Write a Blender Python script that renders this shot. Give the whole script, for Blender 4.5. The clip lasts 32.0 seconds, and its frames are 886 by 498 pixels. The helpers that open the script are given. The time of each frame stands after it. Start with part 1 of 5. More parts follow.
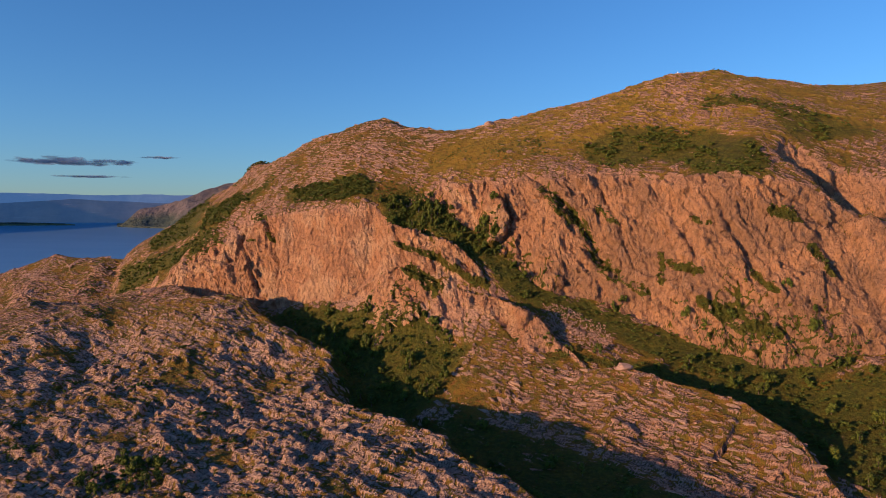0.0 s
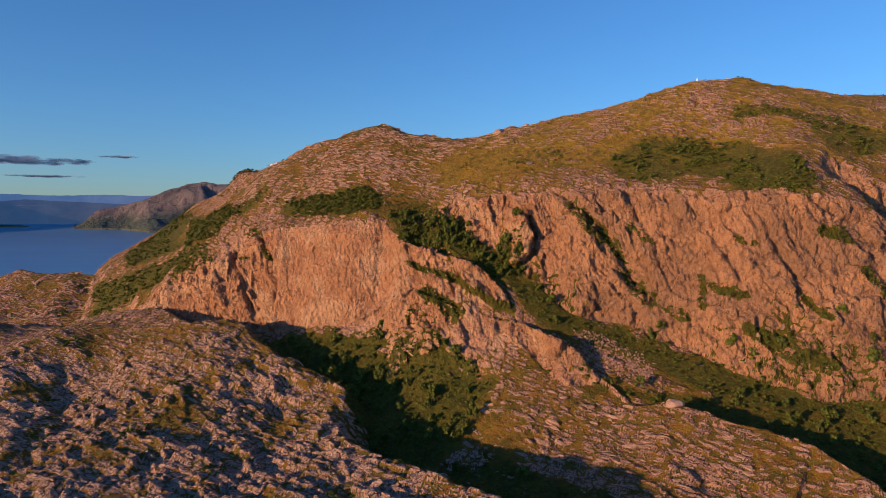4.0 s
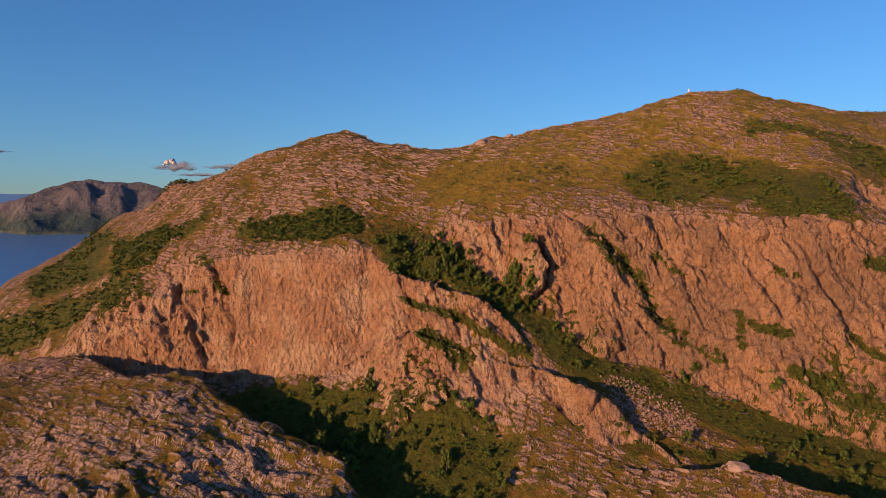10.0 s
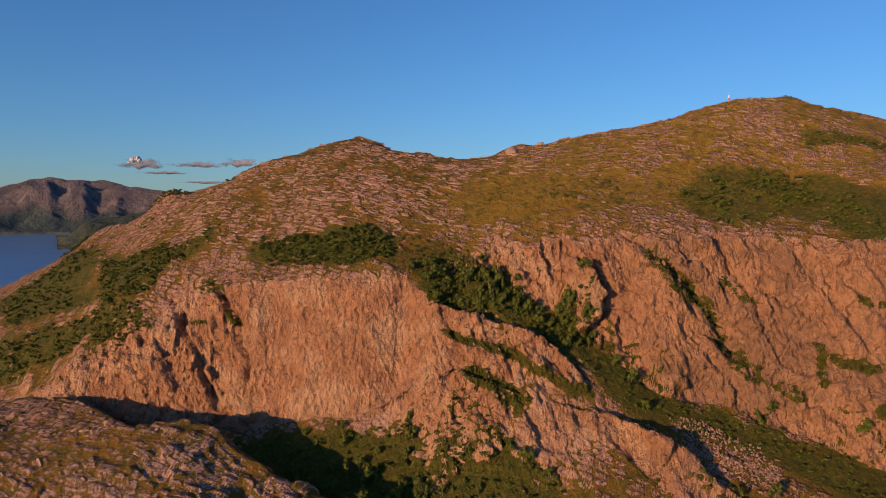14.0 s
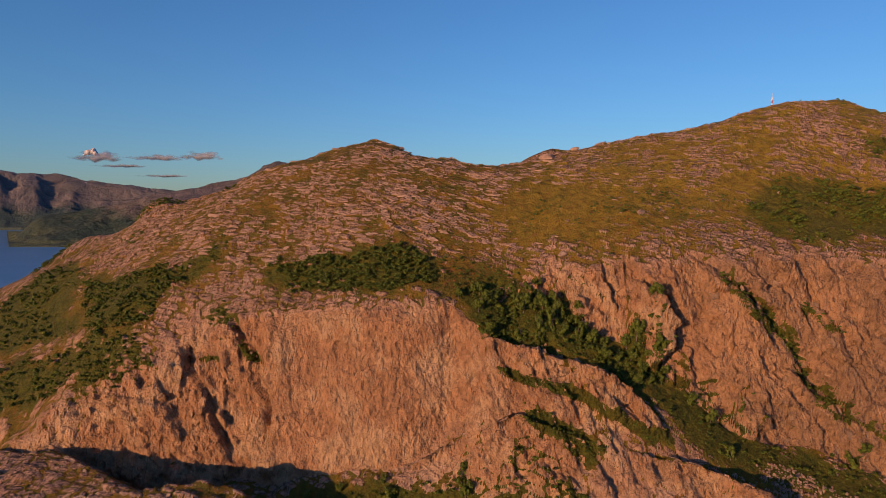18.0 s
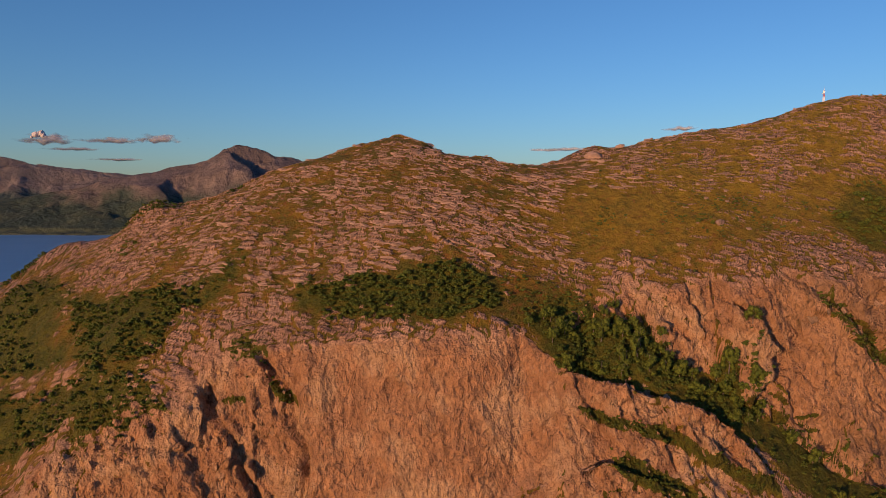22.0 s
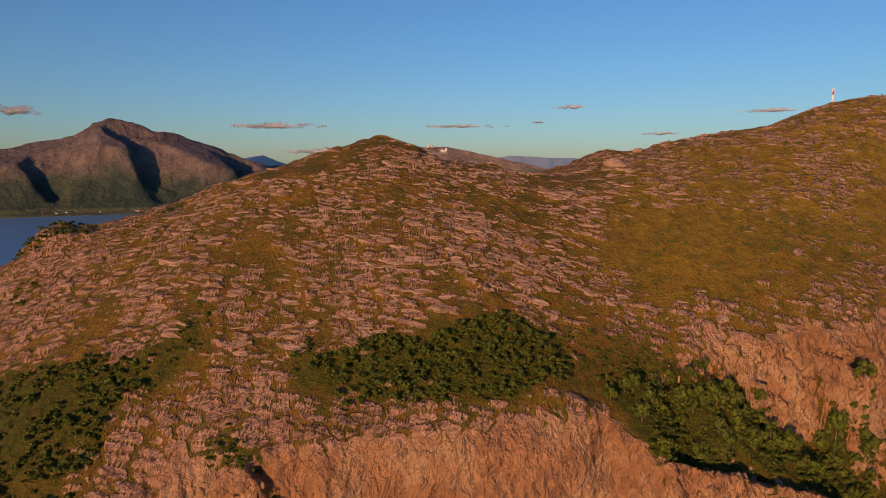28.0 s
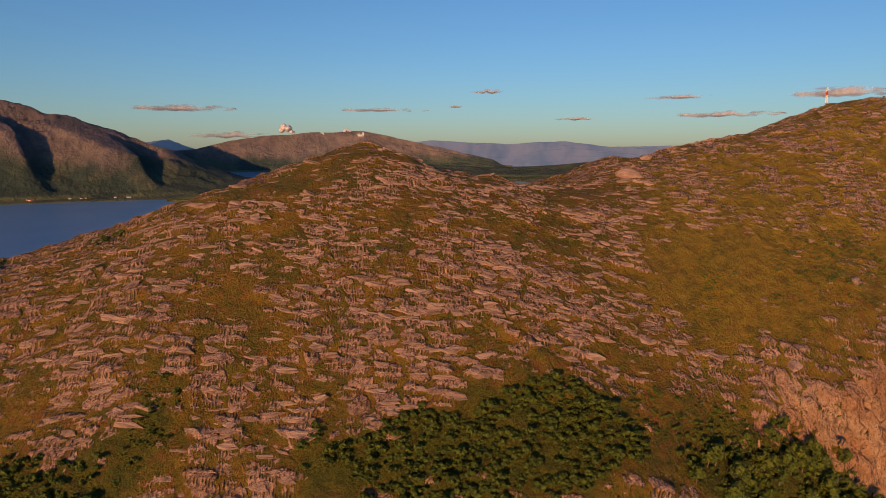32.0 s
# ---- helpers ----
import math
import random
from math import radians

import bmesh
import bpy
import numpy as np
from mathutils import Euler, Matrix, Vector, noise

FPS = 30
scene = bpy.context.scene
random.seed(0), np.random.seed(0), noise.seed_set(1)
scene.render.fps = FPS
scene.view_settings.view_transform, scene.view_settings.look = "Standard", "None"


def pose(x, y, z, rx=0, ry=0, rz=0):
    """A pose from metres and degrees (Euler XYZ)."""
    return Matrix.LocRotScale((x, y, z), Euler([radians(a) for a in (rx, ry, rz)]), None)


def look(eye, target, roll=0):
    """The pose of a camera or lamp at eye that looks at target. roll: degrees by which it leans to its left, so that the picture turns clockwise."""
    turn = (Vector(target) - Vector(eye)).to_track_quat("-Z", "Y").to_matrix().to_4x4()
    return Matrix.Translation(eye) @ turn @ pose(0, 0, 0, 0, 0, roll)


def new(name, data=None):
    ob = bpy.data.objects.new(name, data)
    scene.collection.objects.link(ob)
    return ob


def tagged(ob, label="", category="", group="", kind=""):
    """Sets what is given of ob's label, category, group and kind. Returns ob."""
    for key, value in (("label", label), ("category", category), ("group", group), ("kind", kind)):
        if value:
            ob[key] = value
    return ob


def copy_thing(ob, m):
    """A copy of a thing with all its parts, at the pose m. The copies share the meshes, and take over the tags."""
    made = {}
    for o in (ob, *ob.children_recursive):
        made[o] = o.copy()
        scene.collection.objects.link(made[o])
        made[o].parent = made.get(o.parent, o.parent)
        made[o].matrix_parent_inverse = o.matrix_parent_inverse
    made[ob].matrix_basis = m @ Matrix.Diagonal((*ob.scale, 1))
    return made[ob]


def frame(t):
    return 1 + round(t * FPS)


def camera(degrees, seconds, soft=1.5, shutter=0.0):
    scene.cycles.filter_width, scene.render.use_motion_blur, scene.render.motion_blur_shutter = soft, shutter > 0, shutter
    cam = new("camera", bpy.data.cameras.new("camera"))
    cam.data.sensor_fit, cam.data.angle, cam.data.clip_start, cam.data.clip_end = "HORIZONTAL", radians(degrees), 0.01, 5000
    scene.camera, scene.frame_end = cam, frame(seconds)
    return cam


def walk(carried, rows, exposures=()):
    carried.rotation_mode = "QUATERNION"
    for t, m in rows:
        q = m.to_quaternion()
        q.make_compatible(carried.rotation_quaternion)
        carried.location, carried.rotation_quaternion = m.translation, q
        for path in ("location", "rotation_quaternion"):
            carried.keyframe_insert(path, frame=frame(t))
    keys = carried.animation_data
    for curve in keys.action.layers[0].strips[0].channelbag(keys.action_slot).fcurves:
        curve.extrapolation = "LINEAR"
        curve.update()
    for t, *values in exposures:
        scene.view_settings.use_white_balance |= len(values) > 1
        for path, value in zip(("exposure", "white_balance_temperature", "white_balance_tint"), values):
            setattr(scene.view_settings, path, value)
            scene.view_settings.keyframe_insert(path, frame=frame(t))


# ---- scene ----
cam = camera(67.2, 32.0, 0.4)
METRES, EYE, TILT, LEAN, TURN = 450.0, 150.0, -2.4, 0.0, 0.0
ROWS = [
    (0.0, 0.0, 0.0, 0.0, -0.0, 0.0, -0.0),
    (0.5, -0.0089, 0.0097, 0.0037, -0.2, -0.01, -0.01),
    (1.0, -0.0181, 0.0195, 0.0074, -0.47, -0.02, -0.0),
    (1.5, -0.0273, 0.0296, 0.011, -0.8, -0.02, 0.0),
    (2.0, -0.0366, 0.0399, 0.0147, -1.2, -0.04, 0.02),
    (2.5, -0.0459, 0.0504, 0.0185, -1.64, -0.05, 0.03),
    (3.0, -0.0553, 0.061, 0.0221, -2.1, -0.05, 0.05),
    (3.5, -0.0648, 0.0718, 0.0254, -2.57, -0.03, 0.07),
    (5.5, -0.1022, 0.1179, 0.0383, -5.23, -0.08, 0.18),
    (6.0, -0.1119, 0.13, 0.042, -6.11, -0.11, 0.21),
    (6.5, -0.1214, 0.1424, 0.0452, -6.99, -0.13, 0.24),
    (7.0, -0.1307, 0.1552, 0.0481, -7.82, -0.13, 0.29),
    (7.5, -0.1399, 0.168, 0.0521, -8.61, -0.15, 0.34),
    (8.0, -0.1485, 0.1807, 0.0562, -9.33, -0.19, 0.37),
    (8.5, -0.157, 0.1932, 0.0597, -10.01, -0.21, 0.4),
    (9.0, -0.1655, 0.2056, 0.0636, -10.62, -0.23, 0.43),
    (9.5, -0.1737, 0.2179, 0.0667, -11.15, -0.21, 0.45),
    (10.0, -0.1817, 0.2305, 0.0704, -11.62, -0.25, 0.47),
    (10.5, -0.1895, 0.2431, 0.0741, -12.03, -0.26, 0.47),
    (11.0, -0.1972, 0.2557, 0.0782, -12.41, -0.31, 0.48),
    (11.5, -0.2046, 0.2687, 0.0821, -12.73, -0.35, 0.48),
    (12.0, -0.2125, 0.2817, 0.0856, -13.09, -0.37, 0.49),
    (12.5, -0.2197, 0.295, 0.0899, -13.38, -0.42, 0.5),
    (13.0, -0.2276, 0.3081, 0.0936, -13.7, -0.45, 0.5),
    (13.5, -0.2355, 0.3219, 0.0968, -14.03, -0.43, 0.52),
    (14.0, -0.2432, 0.3355, 0.1005, -14.35, -0.47, 0.52),
    (14.5, -0.2508, 0.3491, 0.1041, -14.69, -0.49, 0.53),
    (16.5, -0.279, 0.4043, 0.119, -16.16, -0.69, 0.6),
    (17.0, -0.2867, 0.4184, 0.1225, -16.66, -0.78, 0.61),
    (17.5, -0.2934, 0.4326, 0.1262, -17.1, -0.91, 0.64),
    (18.0, -0.3009, 0.4469, 0.1303, -17.58, -1.12, 0.66),
    (18.5, -0.3078, 0.4613, 0.1341, -17.99, -1.32, 0.69),
    (19.0, -0.315, 0.4757, 0.1378, -18.39, -1.5, 0.72),
    (19.5, -0.3225, 0.4902, 0.1416, -18.78, -1.7, 0.72),
    (20.0, -0.3293, 0.5046, 0.1452, -19.11, -1.89, 0.74),
    (20.5, -0.3359, 0.519, 0.1493, -19.44, -2.11, 0.76),
    (21.0, -0.3427, 0.5333, 0.1528, -19.86, -2.27, 0.8),
    (21.5, -0.3491, 0.5476, 0.156, -20.39, -2.42, 0.8),
    (22.0, -0.3554, 0.5618, 0.16, -21.05, -2.63, 0.84),
    (22.5, -0.3614, 0.5764, 0.1638, -21.83, -2.81, 0.87),
    (23.0, -0.3667, 0.5908, 0.1674, -22.63, -2.99, 0.91),
    (23.5, -0.3718, 0.6055, 0.172, -23.51, -3.25, 0.93),
    (24.0, -0.3765, 0.6204, 0.1755, -24.44, -3.42, 0.97),
    (24.5, -0.3803, 0.6351, 0.1795, -25.32, -3.64, 1.02),
    (25.0, -0.384, 0.6502, 0.1831, -26.2, -3.81, 1.04),
    (25.5, -0.3869, 0.6654, 0.1868, -27.0, -3.99, 1.08),
    (27.5, -0.394, 0.7253, 0.202, -29.85, -4.78, 1.2),
    (28.0, -0.3952, 0.7402, 0.2057, -30.64, -4.97, 1.22),
    (28.5, -0.3965, 0.7554, 0.2093, -31.49, -5.15, 1.24),
    (29.0, -0.3977, 0.7706, 0.2125, -32.39, -5.26, 1.27),
    (29.5, -0.3986, 0.7858, 0.2164, -33.3, -5.5, 1.3),
    (30.0, -0.3991, 0.801, 0.2205, -34.21, -5.76, 1.32),
    (30.5, -0.3998, 0.8162, 0.2239, -35.17, -5.94, 1.35),
    (31.0, -0.4005, 0.831, 0.2275, -36.12, -6.13, 1.4),
    (31.5, -0.4006, 0.8455, 0.2312, -37.04, -6.36, 1.42),
    (32.0, -0.4007, 0.8598, 0.2344, -38.02, -6.57, 1.45),
]
walk(cam, [(t, pose(0, 0, EYE, TILT, LEAN, TURN) @ pose(METRES * x, METRES * y, METRES * z, 90 + pitch, roll, yaw)) for t, x, y, z, yaw, pitch, roll in ROWS], [(0.0, 0.52, 5080, 14), (10.0, 0.35, 5160, 14), (20.0, 0.13, 5380, 16), (32.0, 0.06, 5780, 16)])

# ---------------------------------------------------------------- world and sun
SUN_AZ, SUN_EL = 237.0, 7.5          # compass degrees from +y, and height over the horizon
world = bpy.data.worlds.new("evening_sky")
scene.world = world
world.use_nodes = True
wn = world.node_tree
sky = wn.nodes.new("ShaderNodeTexSky")
sky.sky_type, sky.sun_disc = "NISHITA", False
sky.sun_elevation, sky.sun_rotation = radians(SUN_EL), radians(SUN_AZ)
sky.altitude, sky.air_density, sky.dust_density, sky.ozone_density = 0, 1.0, 0.35, 3.6
wn.nodes["Background"].inputs["Strength"].default_value = 0.119
wn.links.new(sky.outputs["Color"], wn.nodes["Background"].inputs["Color"])

sun = new("sun", bpy.data.lights.new("sun", "SUN"))
sun.data.energy, sun.data.angle, sun.data.color = 5.0, radians(0.6), (1.0, 0.495, 0.165)
to_sun = Vector((math.sin(radians(SUN_AZ)) * math.cos(radians(SUN_EL)), math.cos(radians(SUN_AZ)) * math.cos(radians(SUN_EL)), math.sin(radians(SUN_EL))))
sun.matrix_world = look(to_sun * 900, (0, 0, 0))


# ---------------------------------------------------------------- arithmetic helpers
def smooth(a, b, x):
    k = np.clip((x - a) / (b - a), 0, 1)
    return k * k * (3 - 2 * k)


def chance(ix, iy, iz):
    """A fixed random number 0..1 for whole-number places."""
    h = (ix.astype(np.uint32) * np.uint32(374761393) + iy.astype(np.uint32) * np.uint32(668265263) + iz.astype(np.uint32) * np.uint32(2246822519))
    h = (h ^ (h >> np.uint32(13))) * np.uint32(1274126177)
    h = (h ^ (h >> np.uint32(15))) * np.uint32(2654435761)
    return ((h ^ (h >> np.uint32(16))) & np.uint32(0xFFFFFF)).astype(np.float32) / np.float32(0xFFFFFF)


def lattice(x, y, z=0.0):
    """Value noise, -1..1."""
    x, y, z = (np.asarray(a, np.float32) + np.float32(0) * np.asarray(x, np.float32) for a in (x, y, z))
    ix, iy, iz = (np.floor(a).astype(np.int64) for a in (x, y, z))
    fx, fy, fz = x - ix, y - iy, z - iz
    fx, fy, fz = (f * f * (3 - 2 * f) for f in (fx, fy, fz))
    out = 0
    for dx in (0, 1):
        for dy in (0, 1):
            w = (fx if dx else 1 - fx) * (fy if dy else 1 - fy)
            for dz in (0, 1):
                out = out + w * (fz if dz else 1 - fz) * chance(ix + dx, iy + dy, iz + dz)
    return out * 2 - 1


def rough(x, y, z=0.0, octaves=4, gain=0.5):
    out, a, f, total = 0, 1.0, 1.0, 0
    for k in range(octaves):
        out = out + a * lattice(x * f + 17.3 * k, y * f - 9.1 * k, z * f + 4.7 * k)
        total, a, f = total + a, a * gain, f * 2.03
    return out / total


def cells(x, y, seed=0):
    """Broken slabs: a number for each piece, the way from its middle, and the gap to the next piece."""
    ix, iy = np.floor(x).astype(np.int64), np.floor(y).astype(np.int64)
    best = np.full(x.shape, 9.0, np.float32)
    second = best.copy()
    own, ox, oy = (np.zeros(x.shape, np.float32) for _ in range(3))
    for dx in (-1, 0, 1):
        for dy in (-1, 0, 1):
            cx, cy = ix + dx, iy + dy
            s = cx * 0 + seed
            px, py = cx + 0.12 + 0.76 * chance(cx, cy, s + 1), cy + 0.12 + 0.76 * chance(cx, cy, s + 2)
            d = np.hypot(x - px, y - py).astype(np.float32)
            near = d < best
            second = np.where(near, best, np.minimum(second, d))
            own = np.where(near, chance(cx, cy, s + 3), own)
            ox, oy = np.where(near, x - px, ox), np.where(near, y - py, oy)
            best = np.where(near, d, best)
    return own, ox, oy, second - best


class Sheet:
    """A smooth sheet of heights that is carried by a few spot heights."""

    def __init__(self, *spots):
        p = np.array([s for part in spots for s in part], float)
        self.xy, n = p[:, :2] / 100, len(p)
        self.mid = self.xy.mean(0)
        r = np.linalg.norm(self.xy[:, None] - self.xy[None], axis=2)
        a = np.zeros((n + 3, n + 3))
        a[:n, :n] = r + 0.02 * np.eye(n) * -1
        a[:n, n], a[:n, n + 1:] = 1, self.xy - self.mid
        a[n:, :n] = a[:n, n:].T
        self.w = np.linalg.solve(a, np.r_[p[:, 2], 0, 0, 0])

    def __call__(self, x, y):
        x, y = np.asarray(x, float) / 100, np.asarray(y, float) / 100
        out = self.w[-3] + self.w[-2] * (x - self.mid[0]) + self.w[-1] * (y - self.mid[1])
        for (px, py), w in zip(self.xy, self.w):
            out = out + w * np.sqrt((x - px) ** 2 + (y - py) ** 2 + 0.0004)
        return out


def off_line(x, y, line):
    """Distance to a line of points in plan, the side (+ on its left hand) and how far along, in points."""
    best = np.full(np.shape(x), 1e9)
    side, along = np.zeros(np.shape(x)), np.zeros(np.shape(x))
    for k, ((ax, ay), (bx, by)) in enumerate(zip(line[:-1], line[1:])):
        vx, vy = bx - ax, by - ay
        u = np.clip(((x - ax) * vx + (y - ay) * vy) / (vx * vx + vy * vy), 0, 1)
        d = np.hypot(x - ax - u * vx, y - ay - u * vy)
        s = vx * (y - ay) - vy * (x - ax)
        near = d < best - 1e-6
        best, side, along = np.where(near, d, best), np.where(near, np.sign(s), side), np.where(near, k + u, along)
    return best, side, along


def inside(x, y, ring):
    out = np.zeros(np.shape(x), bool)
    for (ax, ay), (bx, by) in zip(ring, ring[1:] + ring[:1]):
        if ay != by:
            out ^= ((ay > y) != (by > y)) & (x < (bx - ax) * (y - ay) / (by - ay) + ax)
    return out


# ---------------------------------------------------------------- the lie of the land
# Spot heights are placed to fit the land to the camera's view.
SHOULDER = [(-228, 542, 101), (-205, 523, 120), (-190, 517, 129), (-165, 512, 142), (-132, 505, 154), (-100, 492, 160), (-69, 471, 162),
            (-54, 468, 163), (-40, 459, 153), (-22, 466, 161), (4, 469, 182), (24, 456, 180), (46, 454, 185), (108, 428, 181), (150, 408, 181),
            (193, 392, 179), (234, 386, 162), (194, 414, 202), (-67, 477, 168), (-117, 516, 172), (-172, 533, 157), (-194, 547, 152)]
SUMMIT = [(-205, 577, 151), (-177, 558, 169), (-139, 556, 192), (-110, 527, 183), (-71, 506, 187), (-92, 530, 199), (-54, 515, 201), (-21, 539, 220),
          (-45, 582, 235), (-50, 600, 239), (-80, 600, 233), (-112, 600, 221), (-138, 606, 210), (-170, 628, 202), (-222, 660, 179), (-232, 625, 160),
          (-254, 620, 136), (7, 560, 225), (14, 595, 223), (-22, 600, 232), (46, 473, 200), (46, 494, 207), (38, 525, 223), (34, 550, 228), (73, 563, 239), (42, 600, 224), (134, 512, 247), (145, 560, 246),
          (174, 505, 258), (190, 545, 260), (205, 515, 265), (250, 506, 257), (330, 500, 254)]
BEYOND = [(-307, 620, 109), (-235, 705, 170), (-280, 765, 150), (-330, 860, 110), (-150, 720, 180), (-60, 700, 195), (40, 700, 185), (200, 680, 205), (380, 640, 200), (420, 430, 190), (330, 330, 150), (160, 450, 204)]
VALLEY = [(-200, 520, 88), (-155, 488, 76), (-123, 484, 86), (-61, 452, 90), (-40, 432, 78), (-26, 468, 162), (-4, 462, 161), (-8, 450, 146), (10, 455, 149), (10, 440, 136), (38, 439, 129), (34, 424, 112), (61, 429, 110), (60, 412, 97),
          (92, 412, 96), (92, 398, 86), (137, 378, 77), (190, 360, 72), (221, 346, 76), (4, 405, 74), (-30, 400, 62), (-60, 380, 46), (-10, 350, 42), (40, 345, 48),
          (60, 300, 38), (100, 262, 32), (60, 230, 35), (186, 330, 50), (200, 270, 40), (300, 260, 45), (300, 330, 95)]
NEAR = [(-153, 451, 98), (-183, 466, 95), (-208, 505, 100), (-270, 530, 88), (-218, 418, 57), (-144, 400, 73), (-91, 405, 75), (-98, 385, 60), (-76, 398, 71),
        (-77, 345, 54), (-39, 320, 57), (-16, 295, 58), (3, 262, 53), (30, 235, 50), (-60, 250, 48), (-170, 260, 42), (-250, 330, 50), (-288, 430, 74), (-140, 325, 52), (-350, 562, 86), (-350, 600, 72), (-290, 600, 80), (-400, 600, 70), (-260, 470, 89), (-272, 440, 80), (-340, 500, 58), (-310, 550, 76)]
RIM = [(-330, 760), (-300, 640), (-245, 570), (-228, 541), (-205, 523), (-190, 516), (-165, 511), (-132, 504), (-105, 490), (-70, 469), (-52, 465), (-38, 457), (-22, 467),
       (-4, 467), (15, 459), (43, 445), (70, 437), (108, 426), (150, 406), (192, 389), (225, 383), (300, 345), (420, 250)]
STEEP = [0.8, 0.75, 0.75, 1.1, 2.4, 4.5, 5, 4.5, 5, 7, 7, 4, 4, 6, 7, 7, 6, 5, 3.6, 2.8, 2.6, 2.4, 2]
NEAR_RIM = [(-420, 640), (-300, 560), (-232, 531), (-200, 500), (-172, 468), (-140, 455), (-110, 425), (-82, 408), (-68, 396), (-72, 372), (-66, 350), (-46, 330), (-18, 304), (6, 270), (34, 236), (50, 150), (60, -100)]
SPUR = [(-38, 455, 149), (-10, 445, 142), (8, 433, 136), (22, 425, 118), (31, 420, 106)]
TOE = [(-32, 441, 121), (-8, 430, 112), (11, 420, 106), (34, 409, 103), (46, 401, 98), (58, 393, 92), (67, 385, 80)]
CLEFT = [(206, 414, 0), (216, 406, 20), (235, 392, 32), (262, 374, 30), (300, 350, 10)]
WEST_RIDGE = [(-450, 640, 92), (-405, 645, 107), (-377, 650, 118), (-350, 645, 114), (-325, 642, 116), (-300, 640, 112), (-285, 640, 106)]
KNOLL = [(0, 384, 62), (20, 383, 66), (53, 379, 66), (75, 366, 68), (95, 353, 74), (118, 338, 68), (146, 319, 63), (160, 290, 52), (166, 262, 36)]

# low knolls and dips shaped to fit the upper hill's outline to the camera's view: x, y, radius, height
KNOLLS = [(-177, 640, 11, 7.5), (-228, 692, 18, 7), (-222, 655, 13, -5), (-58, 601, 22, 3.0), (-113, 597, 24, 3.5), (-27, 584, 11, -4.5), (46, 573, 15, 5.5), (99, 543, 26, 3.0), (155, 528, 26, 3.0), (174, 514, 16, 1.5), (215, 512, 20, 2.0), (-15, 574, 8, 1.5)]

top_sheet, valley_sheet, near_sheet = Sheet(SHOULDER, SUMMIT, BEYOND), Sheet(VALLEY), Sheet(NEAR)


def ridge(x, y, line, left, right):
    d, side, along = off_line(x, y, [p[:2] for p in line])
    return np.interp(along, range(len(line)), [p[2] for p in line]) - d * np.where(side > 0, left, right)


def height(x, y):
    """The land without its small relief."""
    wx, wy = x + 3.0 * lattice(x / 19, y / 19, 3) + 0.5 * lattice(x / 6, y / 6, 5), y + 3.0 * lattice(x / 17, y / 17, 8) + 0.5 * lattice(x / 5, y / 5, 6)
    z = valley_sheet(x, y) - 9 * np.exp(-((x + 15) ** 2 + (y - 372) ** 2) / 22.0 ** 2)
    far = np.maximum(0, np.hypot((x + 40) / 1.1, y - 400) - 430)
    z = np.minimum(z, 95 - 75 * smooth(-225, -300, x) + 80 * np.exp(-((x - 5) ** 2 + (y - 455) ** 2) / 70.0 ** 2)) - 0.2 * np.maximum(0, np.hypot(x + 40, y - 400) - 400)
    d, side, along = off_line(wx, wy, NEAR_RIM)
    near = np.clip(near_sheet(x, y) + 3.5 * np.exp(-((x + 68) ** 2 + (y - 352) ** 2) / 22.0 ** 2), 20, 125)  - 0.1 * np.maximum(0, 200 - y)
    z = np.maximum(z, near - np.where(side > 0, d * 1.15, 0))
    z = np.maximum(z, ridge(wx, wy, SPUR, 1.3, 3.2))
    z = np.maximum(z, ridge(wx, wy, TOE, 0.6, 2.4))
    z = np.maximum(z, ridge(wx, wy, KNOLL, 1.1, 0.8))
    z = np.maximum(z, ridge(wx, wy, WEST_RIDGE, 0.7, 0.62))
    d, side, along = off_line(wx, wy, RIM)
    top = top_sheet(x, y)
    for kx, ky, kr, kh in KNOLLS:
        top = top + kh * np.exp(-((x - kx) ** 2 + (y - ky) ** 2) / kr ** 2)
    out = np.where(side < 0, d, -d) 
    out = out + 2.2 * rough(x / 7, y / 7, 4.0, 2) * np.exp(-(out / 5.0) ** 2)
    soft = np.maximum(0.8, 2.4 + 2.0 * lattice(x / 23, y / 23, 11)) + 4.0 * smooth(-118, -150, x) * smooth(-245, -205, x)
    out = out - 0.3 * soft
    main = top - np.interp(along, range(len(STEEP)), STEEP) * 0.5 * (out + np.sqrt(out ** 2 + soft ** 2))
    z = np.maximum(z, main)
    d, side, along = off_line(wx, wy, [p[:2] for p in CLEFT])
    z = z - np.interp(along, range(len(CLEFT)), [p[2] for p in CLEFT]) * np.exp(-(d / 7.0) ** 2)
    return np.maximum(z - 0.5 * far ** 1.02 * smooth(0, 200, far), -12)


# ---------------------------------------------------------------- the hill as one sheet of rock, evenly spaced over ground and cliff
def spread(stops):
    """Places between stops with the spacing named after each stop."""
    out = []
    for (a, step), (b, _) in zip(stops[:-1], stops[1:]):
        out.extend(np.linspace(a, b, max(2, int(abs(b - a) / step)), endpoint=False))
    return np.array(out + [stops[-1][0]])


COARSE = 0.5
gx = spread([(-900, 30), (-460, 1.8), (-290, 1.0), (-215, COARSE), (60, 0.62), (200, 1.0), (300, 5), (480, 30), (1000, 30)])
rows_y = spread([(-500, 20), (150, 3), (225, 1.2), (260, 0.7), (640, 2.0), (700, 12), (1200, 12)])
ROWS_N = 900
fine_x, fine_y = np.meshgrid(gx, rows_y, indexing="ij")
fine_z = height(fine_x, fine_y)
step = np.sqrt(np.diff(fine_y, axis=1) ** 2 + np.diff(fine_z, axis=1) ** 2)
mid_y = (rows_y[1:] + rows_y[:-1]) / 2
step *= np.interp(mid_y, [150, 225, 260, 620, 660, 720], [0.1, 0.6, 1, 1, 0.4, 0.08])
